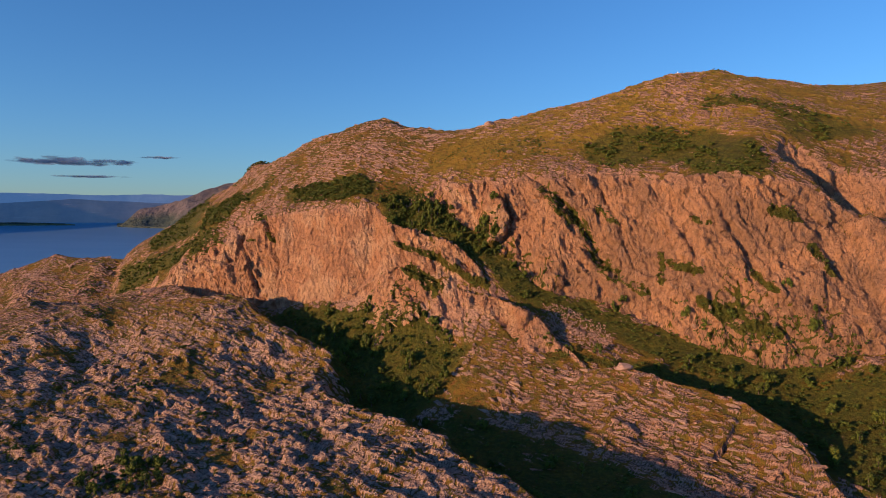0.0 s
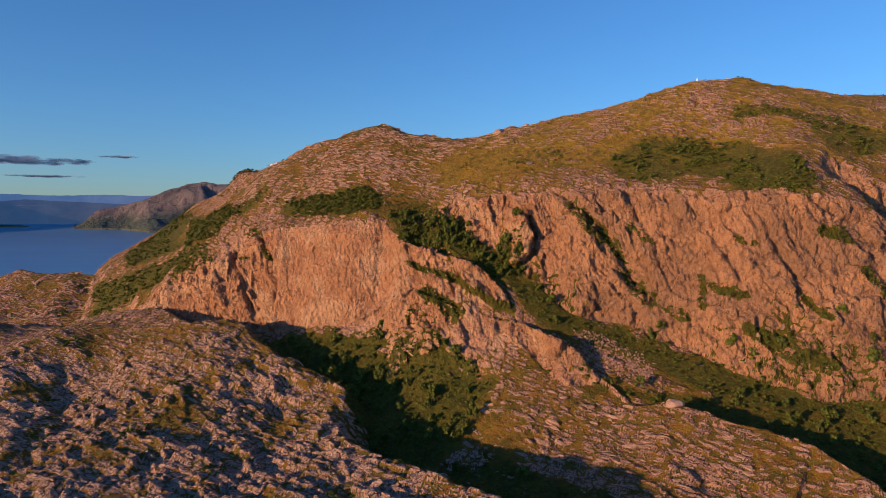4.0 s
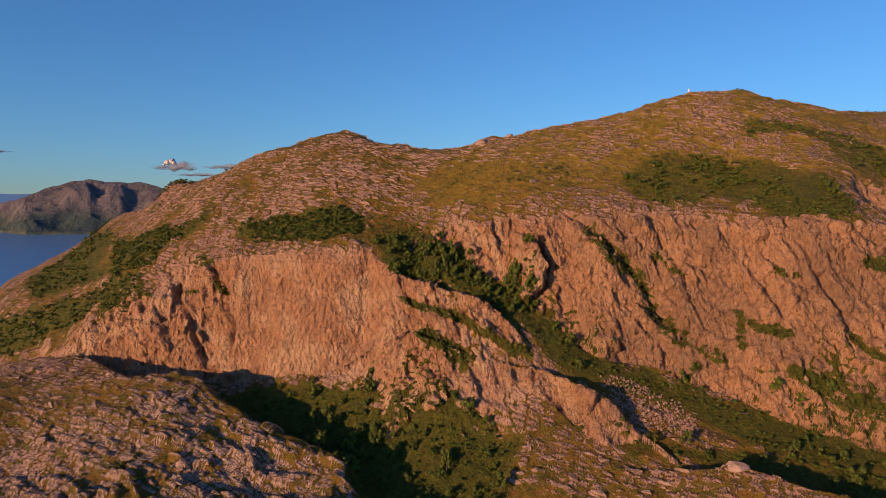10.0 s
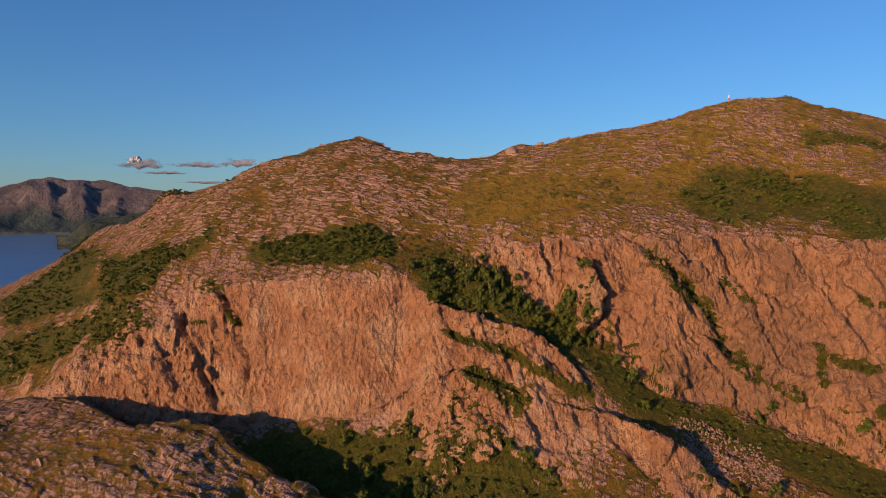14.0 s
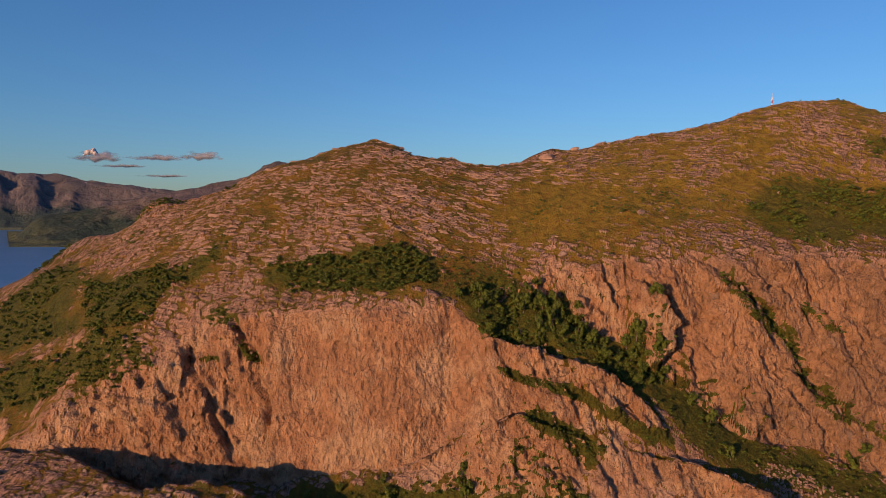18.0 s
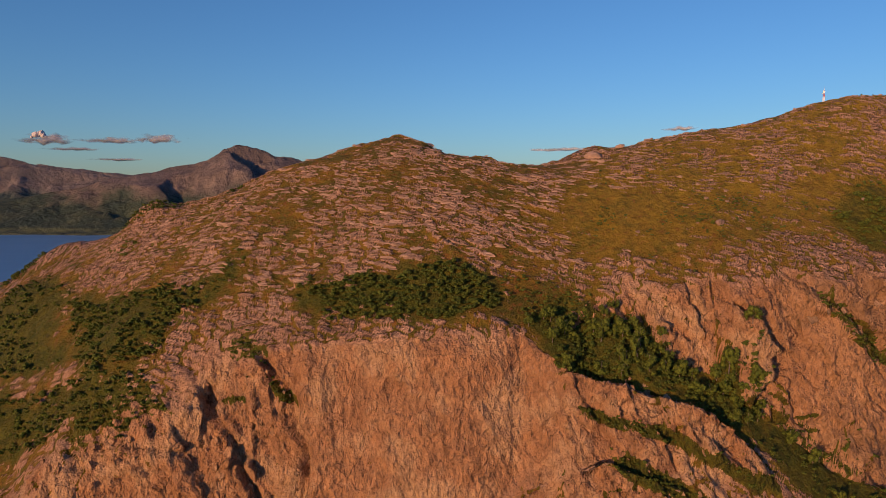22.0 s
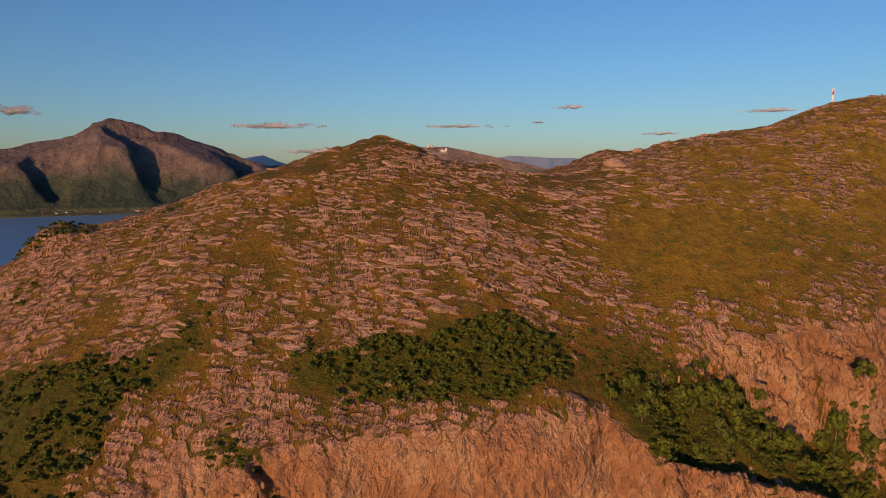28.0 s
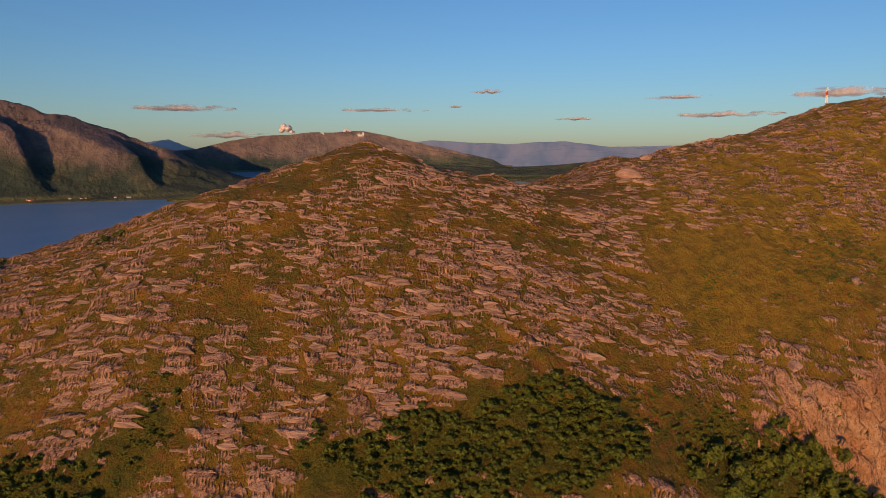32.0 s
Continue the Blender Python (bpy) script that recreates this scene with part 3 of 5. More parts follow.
def rock_paint():
    p = Paint("weathered_rock_and_heath", 0.88)
    patch, fleck, fine = p.grain(0.09, 5), p.grain(0.7, 5, 0.65), p.grain(3.5, 4, 0.7)
    grey = p.mix(p.span(patch, 0.35, 0.65), (0.39, 0.228, 0.155), (0.53, 0.325, 0.225))
    grey = p.mix(p.span(fleck, 0.45, 0.75, 0, 0.75), grey, (0.11, 0.075, 0.055))
    grey = p.mix(p.span(fine, 0.55, 0.8, 0, 0.5), grey, (0.58, 0.45, 0.37))
    # Near-ridge rock: greyer, also lightened in colour to stand in for stronger sunlight.
    grey = p.mix(p.calc("MULTIPLY", p.attr("pale"), p.span(p.grain(0.3, 5, 0.65), 0.3, 0.6, 0.25, 0.8)), grey, (0.52, 0.37, 0.285))
    rift = p.calc("MULTIPLY", p.span(p.cracks(0.16, (0.6, 1.5, 1.0), (0, 0, 0.7)), 0.0, 0.05, 0.85, 0), p.span(p.grain(0.12, 3), 0.38, 0.55))
    grey = p.mix(rift, grey, (0.06, 0.042, 0.03))
    streak = p.grain(0.16, 6, 0.65, (1, 1, 0.7), 0.6)
    warm = p.mix(p.span(streak, 0.35, 0.68), (0.47, 0.25, 0.122), (0.31, 0.162, 0.084))
    warm = p.mix(p.span(p.grain(0.05, 3), 0.45, 0.62, 0, 0.6), warm, (0.58, 0.40, 0.24))
    warm = p.mix(p.span(p.grain(0.55, 6, 0.7, (1, 1, 0.85), 0.6), 0.52, 0.70, 0, 0.6), warm, (0.24, 0.14, 0.09))
    warm = p.mix(p.span(fine, 0.55, 0.8, 0, 0.4), warm, (0.56, 0.38, 0.25))
    warm = p.mix(p.span(p.grain(1.3, 5, 0.7, (1, 1, 0.7), 0.4), 0.5, 0.66, 0, 0.5), warm, (0.20, 0.11, 0.065))
    brown = p.mix(p.span(p.grain(0.04, 4), 0.4, 0.6), (0.43, 0.24, 0.122), (0.29, 0.168, 0.092))
    brown = p.mix(p.span(p.grain(0.5, 6, 0.7, (1, 1, 0.55), 0.6), 0.5, 0.70, 0, 0.8), brown, (0.13, 0.085, 0.06))
    brown = p.mix(p.span(fine, 0.55, 0.8, 0, 0.45), brown, (0.40, 0.27, 0.18))
    warm = p.mix(p.attr("brown"), warm, brown)
    warm = p.mix(p.span(p.grain(0.25, 7, 0.72, (1, 1, 0.75), 0.8), 0.50, 0.64, 0, 0.55), warm, (0.20, 0.115, 0.07))
    warm = p.mix(p.span(p.grain(0.3, 7, 0.75, (1, 1, 0.7), 0.8), 0.54, 0.68, 0, 0.45), warm, (0.62, 0.40, 0.245))
    split = p.calc("MULTIPLY", p.span(p.cracks(0.13, (1, 1, 0.28), (0, 0.42, 0)), 0.0, 0.03, 0.7, 0), p.span(p.grain(0.09, 3), 0.46, 0.62))
    warm = p.mix(split, warm, (0.07, 0.042, 0.03))
    hair = p.calc("MULTIPLY", p.span(p.cracks(0.42, (1, 1, 0.4), (0.2, 0.5, 0)), 0.0, 0.05, 0.6, 0), p.span(p.grain(0.2, 3), 0.54, 0.66))
    warm = p.mix(hair, warm, (0.09, 0.05, 0.035))
    rock = p.mix(p.attr("cliff"), grey, warm)
    soil = p.calc("MULTIPLY", p.attr("joint"), p.span(p.grain(0.5, 4), 0.3, 0.55, 0.25, 0.9))
    rock = p.mix(soil, rock, (0.050, 0.036, 0.024))
    turf = p.mix(p.span(p.grain(0.12, 4), 0.38, 0.62), (0.105, 0.09, 0.009), (0.205, 0.125, 0.010))
    turf = p.mix(p.span(p.grain(1.1, 5, 0.7), 0.45, 0.75, 0, 0.8), turf, (0.03, 0.036, 0.006))
    turf = p.mix(p.span(p.grain(0.4, 4), 0.5, 0.68, 0, 0.8), turf, (0.20, 0.082, 0.02))
    # Greener turf; its dark tone also stands in for shade under bushes.
    turf = p.mix(p.calc("MULTIPLY", p.attr("lush"), 0.8), turf, p.mix(p.span(p.grain(0.5, 5, 0.7), 0.4, 0.65), (0.032, 0.046, 0.004), (0.085, 0.10, 0.007)))
    # Golden meadow grass; its colour also carries the glow of low sunlight.
    turf = p.mix(p.calc("MULTIPLY", p.attr("gold"), p.span(p.grain(0.25, 5, 0.65), 0.35, 0.6, 0.1, 0.75)), turf, (0.29, 0.20, 0.013))
    chink = p.calc("MULTIPLY", p.span(p.cracks(0.55, (0.5, 1.6, 1.0), (0, 0, 0.7)), 0.0, 0.06, 0.85, 0), p.span(p.grain(0.3, 3), 0.36, 0.52))
    rock = p.mix(p.calc("MULTIPLY", chink, p.span(p.attr("cliff"), 0.3, 0.0)), rock, (0.055, 0.04, 0.028))
    edge = p.calc("ADD", p.attr("green"), p.calc("MULTIPLY", p.calc("SUBTRACT", p.grain(0.9, 5, 0.75), 0.5), 0.7))
    p.colour(p.mix(p.span(edge, 0.44, 0.56), rock, turf))
    h = p.calc("ADD", p.calc("MULTIPLY", p.grain(1.3, 8, 0.72, (1, 1, 0.75)), 1.0), p.calc("MULTIPLY", p.grain(0.45, 6, 0.65, (1, 1, 0.85), 0.4), 1.6))
    lumps_ = p.calc("ADD", p.calc("MULTIPLY", p.cells(0.4, (0.8, 1.15, 1.0), (0, 0, 0.71)), 1.5), p.calc("MULTIPLY", p.cells(1.1, (0.8, 1.2, 1.0), (0, 0, 0.3)), 0.5))
    h = p.calc("ADD", h, p.calc("MULTIPLY", lumps_, p.calc("MULTIPLY", p.span(p.attr("cliff"), 0.6, 0.0), p.span(p.attr("green"), 0.6, 0.3))))
    chips = p.calc("ADD", p.calc("MULTIPLY", p.cells(0.45, (1, 1, 0.75), (0, 0.42, 0)), 1.7), p.calc("MULTIPLY", p.cells(1.3, (1, 1, 0.7), (0, 0.42, 0.3)), 0.7))
    h = p.calc("ADD", h, p.calc("MULTIPLY", chips, p.span(p.attr("cliff"), 0.0, 1.0, 0.1, 1.0)))
    p.bump(h, 1.0, 1.15)
    return p.mat


def leaf_paint(name, light, dark):
    p = Paint(name, 0.75)
    c = p.mix(p.island(), dark, light)
    c = p.mix(p.span(p.own(), 0, 1, 0, 0.5), c, (0.07, 0.095, 0.012))
    p.colour(c)
    p.bump(p.grain(2.6, 5, 0.75), 1.0, 0.5)
    return p.mat


def plain_paint(name, c, c2, scale=1.0, roughness=0.8, metallic=0.0):
    p = Paint(name, roughness, metallic)
    p.colour(p.mix(p.span(p.grain(scale, 5), 0.35, 0.7), c, c2))
    return p.mat


def far_paint():
    p = Paint("far_mountain_slopes", 0.95)
    n = p.grain(0.004, 8, 0.62)
    rock = p.mix(p.span(p.grain(0.012, 6, 0.7), 0.35, 0.7), (0.10, 0.072, 0.062), (0.20, 0.145, 0.12))
    wood = p.mix(p.span(p.grain(0.008, 6), 0.4, 0.65), (0.022, 0.036, 0.014), (0.06, 0.07, 0.022))
    up = p.calc("ADD", p.attr("up"), p.calc("MULTIPLY", p.calc("SUBTRACT", n, 0.5), 0.9))
    c = p.mix(p.span(up, 0.22, 0.5), wood, rock)
    field = p.calc("MULTIPLY", p.span(p.attr("up"), 0.05, 0.02), p.span(p.grain(0.006, 3), 0.35, 0.5))
    c = p.mix(field, c, (0.12, 0.13, 0.035))
    snow = p.calc("MULTIPLY", p.span(p.attr("up"), 0.88, 0.98), p.span(p.grain(0.011, 3, 0.5), 0.63, 0.68))
    c = p.mix(p.calc("MULTIPLY", snow, p.span(p.attr("haze"), 0.12, 0.13)), c, (0.8, 0.8, 0.8))
    # Aerial haze is mixed into the slope colour as blue.
    p.colour(p.mix(p.attr("haze"), c, (0.16, 0.24, 0.36)))
    p.bump(p.calc("ADD", p.grain(0.02, 8, 0.7), p.calc("MULTIPLY", p.grain(0.006, 6, 0.6), 2.0)), 1.0, 22)
    return p.mat


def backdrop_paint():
    p = Paint("far_range_haze_glow", 1.0)
    # Farthest ranges: haze put in as a blue colour and a faint glow.
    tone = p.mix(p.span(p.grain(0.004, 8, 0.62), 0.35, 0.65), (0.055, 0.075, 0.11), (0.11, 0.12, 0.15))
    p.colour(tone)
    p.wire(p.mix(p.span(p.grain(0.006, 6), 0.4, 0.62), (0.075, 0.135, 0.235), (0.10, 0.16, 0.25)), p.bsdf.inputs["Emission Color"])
    p.wire(p.span(p.attr("haze"), 0.2, 0.6, 0.12, 0.62), p.bsdf.inputs["Emission Strength"])
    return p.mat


def water_paint():
    p = Paint("fjord_water", 0.4)
    p.bsdf.inputs["Specular IOR Level"].default_value = 0.5
    # Sky reflection on the waves is painted in as a lighter base blue.
    p.colour(p.mix(p.span(p.grain(0.002, 4, 0.6, (1, 3, 1)), 0.4, 0.65), (0.13, 0.27, 0.43), (0.15, 0.29, 0.45)))
    return p.mat


ROCK, FAR, WATER, HAZE_RANGE = rock_paint(), far_paint(), water_paint(), backdrop_paint()
LEAF = leaf_paint("birch_leaves", (0.14, 0.17, 0.015), (0.028, 0.05, 0.005))
BARK = plain_paint("birch_bark", (0.10, 0.075, 0.06), (0.22, 0.19, 0.17), 3.0)
STEEL = plain_paint("galvanised_steel", (0.55, 0.55, 0.56), (0.65, 0.65, 0.66), 2.0, 0.5, 0.4)


def part(name, bm, material, parent=None, label=""):
    me = bpy.data.meshes.new(name)
    bm.to_mesh(me)
    bm.free()
    me.materials.append(material)
    ob = new(name, me)
    if parent:
        ob.parent = parent
    if label:
        ob["label"] = label
    return ob


# ---------------------------------------------------------------- hill, sea
hill = new("ground", grid_mesh("ground", X, Y, Z))
hill.data.materials.append(ROCK)
carry(hill.data, "green", green)
carry(hill.data, "joint", joint)
carry(hill.data, "pale", near_ridge)
carry(hill.data, "gold", region(MEADOW, 25.0) * (1 - 0.7 * lush))
carry(hill.data, "lush", lush)
carry(hill.data, "brown", smooth(25, 75, X + 14 * wob))
carry(hill.data, "cliff", np.clip(steepness * smooth(-262, -228, X) * smooth(75, 45, line_off) * smooth(370, 395, Y + 0.35 * np.maximum(0, X - 60)), 0, 1))
hill.data.polygons.foreach_set("use_smooth", np.ones(len(hill.data.polygons), bool))
tagged(hill, "pink-grey rocky hill with heath, cliffs and gullies", "hill", kind="structure")

EYE_MID = np.array((-110.0, 220.0, 200.0))


def draw_in(x, y, z):
    """Brings far country nearer along the line of sight, so that all of it lies within five kilometres."""
    dx, dy = x - EYE_MID[0], y - EYE_MID[1]
    r = np.maximum(np.hypot(dx, dy), 1)
    k = np.where(r < 2500, 1.0, (2500 + 2050 * (1 - np.exp(-(r - 2500) / 2600))) / r)
    return EYE_MID[0] + dx * k, EYE_MID[1] + dy * k, EYE_MID[2] + (z - EYE_MID[2]) * k


def polar(az, r):
    return EYE_MID[0] + np.sin(np.radians(az)) * r, EYE_MID[1] + np.cos(np.radians(az)) * r


ang, rad = np.meshgrid(np.linspace(-180, 180, 181), np.concatenate([[1], np.geomspace(60, 40000, 90)]), indexing="ij")
sea = new("water", grid_mesh("water", *draw_in(*polar(ang, rad), 0 * rad)))
sea.data.materials.append(WATER)
tagged(sea, "calm dark blue fjord water around the hill", "water", kind="structure")


def massif(label, crest, front, back, haze, seed, rug=0.5, spurs=(), plain=0.0):
    """A far mountain: crest of (compass degrees, distance, height), how far its foot lies before and behind, and the
    share of painted haze.
    """
    az = np.linspace(crest[0][0], crest[-1][0], int(60 + 6 * (crest[-1][0] - crest[0][0])))
    c = np.array(crest, float)
    rc, zc = np.interp(az, c[:, 0], c[:, 1]), np.interp(az, c[:, 0], c[:, 2])
    zc = zc * (1 + 0.025 * rough(az * 0.45 + seed, az * 0, seed, 4) + 0.012 * rough(az * 2.5, az * 0, seed + 2, 2))
    w = np.linspace(-1, 1, 90)
    A, W = np.meshgrid(az, w, indexing="ij")
    R = rc[:, None] + np.where(W < 0, W * front, W * back)
    x, y = polar(A, R)
    prof = np.where(W < 0, np.maximum(0, (1 + W - plain) / (1 - plain)) ** 1.25, (1 - W) ** 1.2)
    ends = smooth(0, 0.06, (A - az[0]) / (az[-1] - az[0])) * smooth(0, 0.06, (az[-1] - A) / (az[-1] - az[0]))
    size = front / 3.2
    nse = rough(x / size + seed, y / size, seed, 5)
    rib = 1 - np.abs(rough(x / size * 1.3 - seed, y / size * 1.3, seed + 3, 4)) * 2
    z = zc[:, None] * (prof + rug * (0.30 * nse + 0.22 * (rib - 0.6)) * smooth(0, 0.25, prof) * (1 - 0.75 * smooth(0.85, 1, prof))) * ends
    for top, foot, tall, gentle, sharp in spurs:
        off = A - (top + (foot - top) * -np.minimum(W, 0))
        z = z + zc[:, None] * tall * np.where(off < 0, np.exp(-(off / gentle) ** 2), np.exp(-(off / sharp) ** 2)) * smooth(0, 0.3, prof) * smooth(1.0, 0.75, prof) * (W < 0)
    z = np.where(W < 0, np.minimum(z, zc[:, None] * (0.52 + 0.48 * prof) * ends), z)
    z = z - 3 + 8 * (smooth(0, .08, prof) if plain == 0 else smooth(-1, -0.97, W))
    ob = new("distant_mountain", grid_mesh("distant_mountain", *draw_in(x, y, z)))
    # Above 0.2 the painted haze also glows.
    ob.data.materials.append(HAZE_RANGE if haze > 0.2 else FAR)
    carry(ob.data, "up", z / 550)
    carry(ob.data, "haze", 0 * z + haze)
    ob.data.polygons.foreach_set("use_smooth", np.ones(len(ob.data.polygons), bool))
    return tagged(ob, label, "mountain", group="far mountains", kind="structure")


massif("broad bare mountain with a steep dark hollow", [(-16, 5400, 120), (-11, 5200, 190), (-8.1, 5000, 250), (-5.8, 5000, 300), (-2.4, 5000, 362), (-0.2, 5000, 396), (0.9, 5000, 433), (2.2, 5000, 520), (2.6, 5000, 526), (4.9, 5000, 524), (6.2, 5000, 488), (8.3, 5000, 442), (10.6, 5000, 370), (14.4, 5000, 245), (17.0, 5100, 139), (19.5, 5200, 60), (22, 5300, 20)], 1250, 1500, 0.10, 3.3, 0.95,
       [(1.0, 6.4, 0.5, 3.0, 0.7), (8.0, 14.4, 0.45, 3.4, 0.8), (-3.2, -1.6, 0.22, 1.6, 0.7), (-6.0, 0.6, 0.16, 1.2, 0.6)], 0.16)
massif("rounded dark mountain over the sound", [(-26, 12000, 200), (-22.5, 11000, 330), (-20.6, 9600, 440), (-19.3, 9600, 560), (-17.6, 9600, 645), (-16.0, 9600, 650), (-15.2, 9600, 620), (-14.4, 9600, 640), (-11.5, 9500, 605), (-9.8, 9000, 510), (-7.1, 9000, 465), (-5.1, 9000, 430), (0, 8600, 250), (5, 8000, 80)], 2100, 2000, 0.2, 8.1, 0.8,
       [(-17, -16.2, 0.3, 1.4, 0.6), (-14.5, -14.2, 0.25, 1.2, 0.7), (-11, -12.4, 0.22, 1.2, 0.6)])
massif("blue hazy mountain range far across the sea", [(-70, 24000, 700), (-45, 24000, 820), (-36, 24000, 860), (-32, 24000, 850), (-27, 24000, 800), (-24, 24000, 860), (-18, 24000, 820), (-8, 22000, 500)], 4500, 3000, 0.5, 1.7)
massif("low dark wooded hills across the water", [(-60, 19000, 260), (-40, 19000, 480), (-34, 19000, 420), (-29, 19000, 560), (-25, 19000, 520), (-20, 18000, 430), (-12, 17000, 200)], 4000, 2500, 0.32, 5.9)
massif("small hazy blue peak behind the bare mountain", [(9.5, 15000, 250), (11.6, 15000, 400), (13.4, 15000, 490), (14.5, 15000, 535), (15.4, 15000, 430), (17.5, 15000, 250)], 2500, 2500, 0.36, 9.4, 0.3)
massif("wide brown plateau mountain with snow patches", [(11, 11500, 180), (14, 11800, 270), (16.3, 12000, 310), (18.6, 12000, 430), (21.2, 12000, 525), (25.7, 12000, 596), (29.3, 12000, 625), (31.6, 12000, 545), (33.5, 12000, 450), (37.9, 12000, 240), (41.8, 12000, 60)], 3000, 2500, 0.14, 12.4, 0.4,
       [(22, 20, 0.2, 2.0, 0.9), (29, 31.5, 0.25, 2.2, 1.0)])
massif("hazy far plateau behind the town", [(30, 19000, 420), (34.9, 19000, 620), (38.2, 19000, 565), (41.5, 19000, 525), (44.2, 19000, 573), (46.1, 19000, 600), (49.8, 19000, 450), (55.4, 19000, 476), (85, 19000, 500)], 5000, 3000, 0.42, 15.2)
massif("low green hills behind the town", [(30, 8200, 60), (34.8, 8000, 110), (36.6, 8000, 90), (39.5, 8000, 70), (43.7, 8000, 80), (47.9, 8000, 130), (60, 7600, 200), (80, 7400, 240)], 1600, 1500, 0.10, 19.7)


# ---------------------------------------------------------------- trees and scrub
ball = bmesh.new()
bmesh.ops.create_icosphere(ball, subdivisions=1, radius=1)
BALL_V, BALL_F = [v.co.copy() for v in ball.verts], [[v.index for v in f.verts] for f in ball.faces]
ball.free()


def crown_mesh(name, seed, wide, tall, tufts, leaf, clumps=9):
    """Lumpy clumps of foliage set about with many small bent leaf sprays, uneven in outline and with gaps."""
    rng = random.Random(seed)
    verts, faces = [], []
    lobes = [(rng.uniform(-0.6, 0.6) * wide, rng.uniform(-0.6, 0.6) * wide, tall * rng.uniform(0.3, 0.86), rng.uniform(0.26, 0.5)) for _ in range(clumps)]
    for lx, ly, lz, lr in lobes:
        i = len(verts)
        for v in BALL_V:
            k = lr * (0.72 + 0.3 * rng.uniform(-1, 1))
            verts.append(Vector((lx + v.x * k * wide, ly + v.y * k * wide, lz + v.z * k * tall * 0.55)))
        faces += [tuple(a + i for a in f) for f in BALL_F]
    for k in range(tufts):
        lx, ly, lz, lr = lobes[k % clumps]
        d = Vector((rng.gauss(0, 1), rng.gauss(0, 1), rng.gauss(0.25, 1))).normalized()
        rr = lr * rng.uniform(0.75, 1.12)
        c = Vector((lx + d.x * rr * wide, ly + d.y * rr * wide, max(0.1, lz + d.z * rr * tall * 0.55)))
        a = d.cross(Vector((rng.gauss(0, 1), rng.gauss(0, 1), rng.gauss(0, 1)))).normalized()
        b = (d.cross(a) + 0.5 * d * rng.uniform(-1, 1)).normalized()
        s = leaf * rng.uniform(0.6, 1.3)
        i = len(verts)
        verts += [c - a * s, c + b * s * 0.62 + d * s * 0.3, c + a * s, c - b * s * 0.62 - d * s * 0.2]
        faces += [(i, i + 1, i + 2), (i, i + 2, i + 3)]
    me = bpy.data.meshes.new(name)
    me.from_pydata(verts, [], faces)
    me.materials.append(LEAF)
    return me


def limb(bm, a, b, r0, r1, sides=6):
    a, b = Vector(a), Vector(b)
    q = (b - a).to_track_quat("Z", "Y")
    rings = []
    for p, r in ((a, r0), (b, r1)):
        rings.append([bm.verts.new(p + q @ Vector((r * math.cos(t * math.tau / sides), r * math.sin(t * math.tau / sides), 0))) for t in range(sides)])
    for k in range(sides):
        bm.faces.new((rings[0][k], rings[0][(k + 1) % sides], rings[1][(k + 1) % sides], rings[1][k]))
    bm.faces.new(rings[1])


def trunk_bmesh(seed, tall):
    rng = random.Random(seed)
    bm = bmesh.new()
    p, r = Vector((0, 0, -0.5)), tall * 0.03
    for k in range(4):
        q = p + Vector((rng.uniform(-0.06, 0.06) * tall, rng.uniform(-0.06, 0.06) * tall, tall * 0.22 + (0.5 if k == 0 else 0)))
        limb(bm, p, q, r, r * 0.72)
        if k:
            for _ in range(2):
                t = rng.uniform(0, math.tau)
                limb(bm, q, q + Vector((math.cos(t), math.sin(t), 0.7)) * tall * 0.2, r * 0.45, r * 0.15, 4)
        p, r = q, r * 0.72
    return bm


kinds = []
for k in range(5):
    wide, tall = (2.0, 2.3, 1.8, 2.6, 2.1)[k], (4.6, 5.2, 4.2, 5.0, 6.0)[k]
    ob = new("birch_tree")
    part("trunk", trunk_bmesh(k, tall), BARK, ob)
    crown = new("crown", crown_mesh("crown", 40 + k, wide, tall, 330, 0.30))
    crown.parent = ob
    tagged(ob, "bushy green birch tree growing among the rocks", "tree", group="birch trees")
    ob.matrix_world = pose(0, 0, -400)
    kinds.append(ob)

rng = np.random.default_rng(4)
areas = np.abs(np.gradient(X, axis=0)) * np.sqrt(np.gradient(Y, axis=1) ** 2 + np.gradient(Z, axis=1) ** 2)




def ground_at(x, y):
    i = int(np.argmin(np.abs(gx - x)))
    return i, int(np.argmin((X[i] - x) ** 2 + (Y[i] - y) ** 2))


def places(ring, count, spacing, keep=0.0, wall=0.93, gap=-2.0):
    """Random places on the ground inside a ring, some metres apart."""
    ok = inside(X, Y, ring) & (steepness < wall) & (green > keep) & (patchy > gap)
    ij = np.argwhere(ok)
    w = areas[ok]
    picks = ij[rng.choice(len(ij), min(len(ij), count * 12), replace=False, p=w / w.sum())]
    out, taken = [], set()
    for i, j in picks:
        p = (X[i, j], Y[i, j], Z[i, j])
        key = tuple(int(a // spacing) for a in p)
        if key not in taken:
            taken.add(key)
            out.append(p)
            if len(out) == count:
                break
    return out


NEAR_TOP = [(-320, 560), (-235, 532), (-200, 500), (-150, 450), (-95, 405), (-72, 375), (-60, 345), (-15, 300), (20, 245), (-60, 225), (-190, 235), (-290, 330), (-320, 450)]
HOLLOW = [(-158, 274), (-140, 284), (-120, 280), (-108, 266), (-125, 254), (-150, 258)]
TREES = places(GLEN, 84, 2.6) + places(EAST_GLEN, 88, 3.0) + places(GULLY, 36, 2.6, 0, 2) + places(GULLY_TOP, 50, 2.4, 0, 2) + places(LOW_GLEN, 24, 3.0) + places(HOLLOW, 16, 2.4, 0, 2)
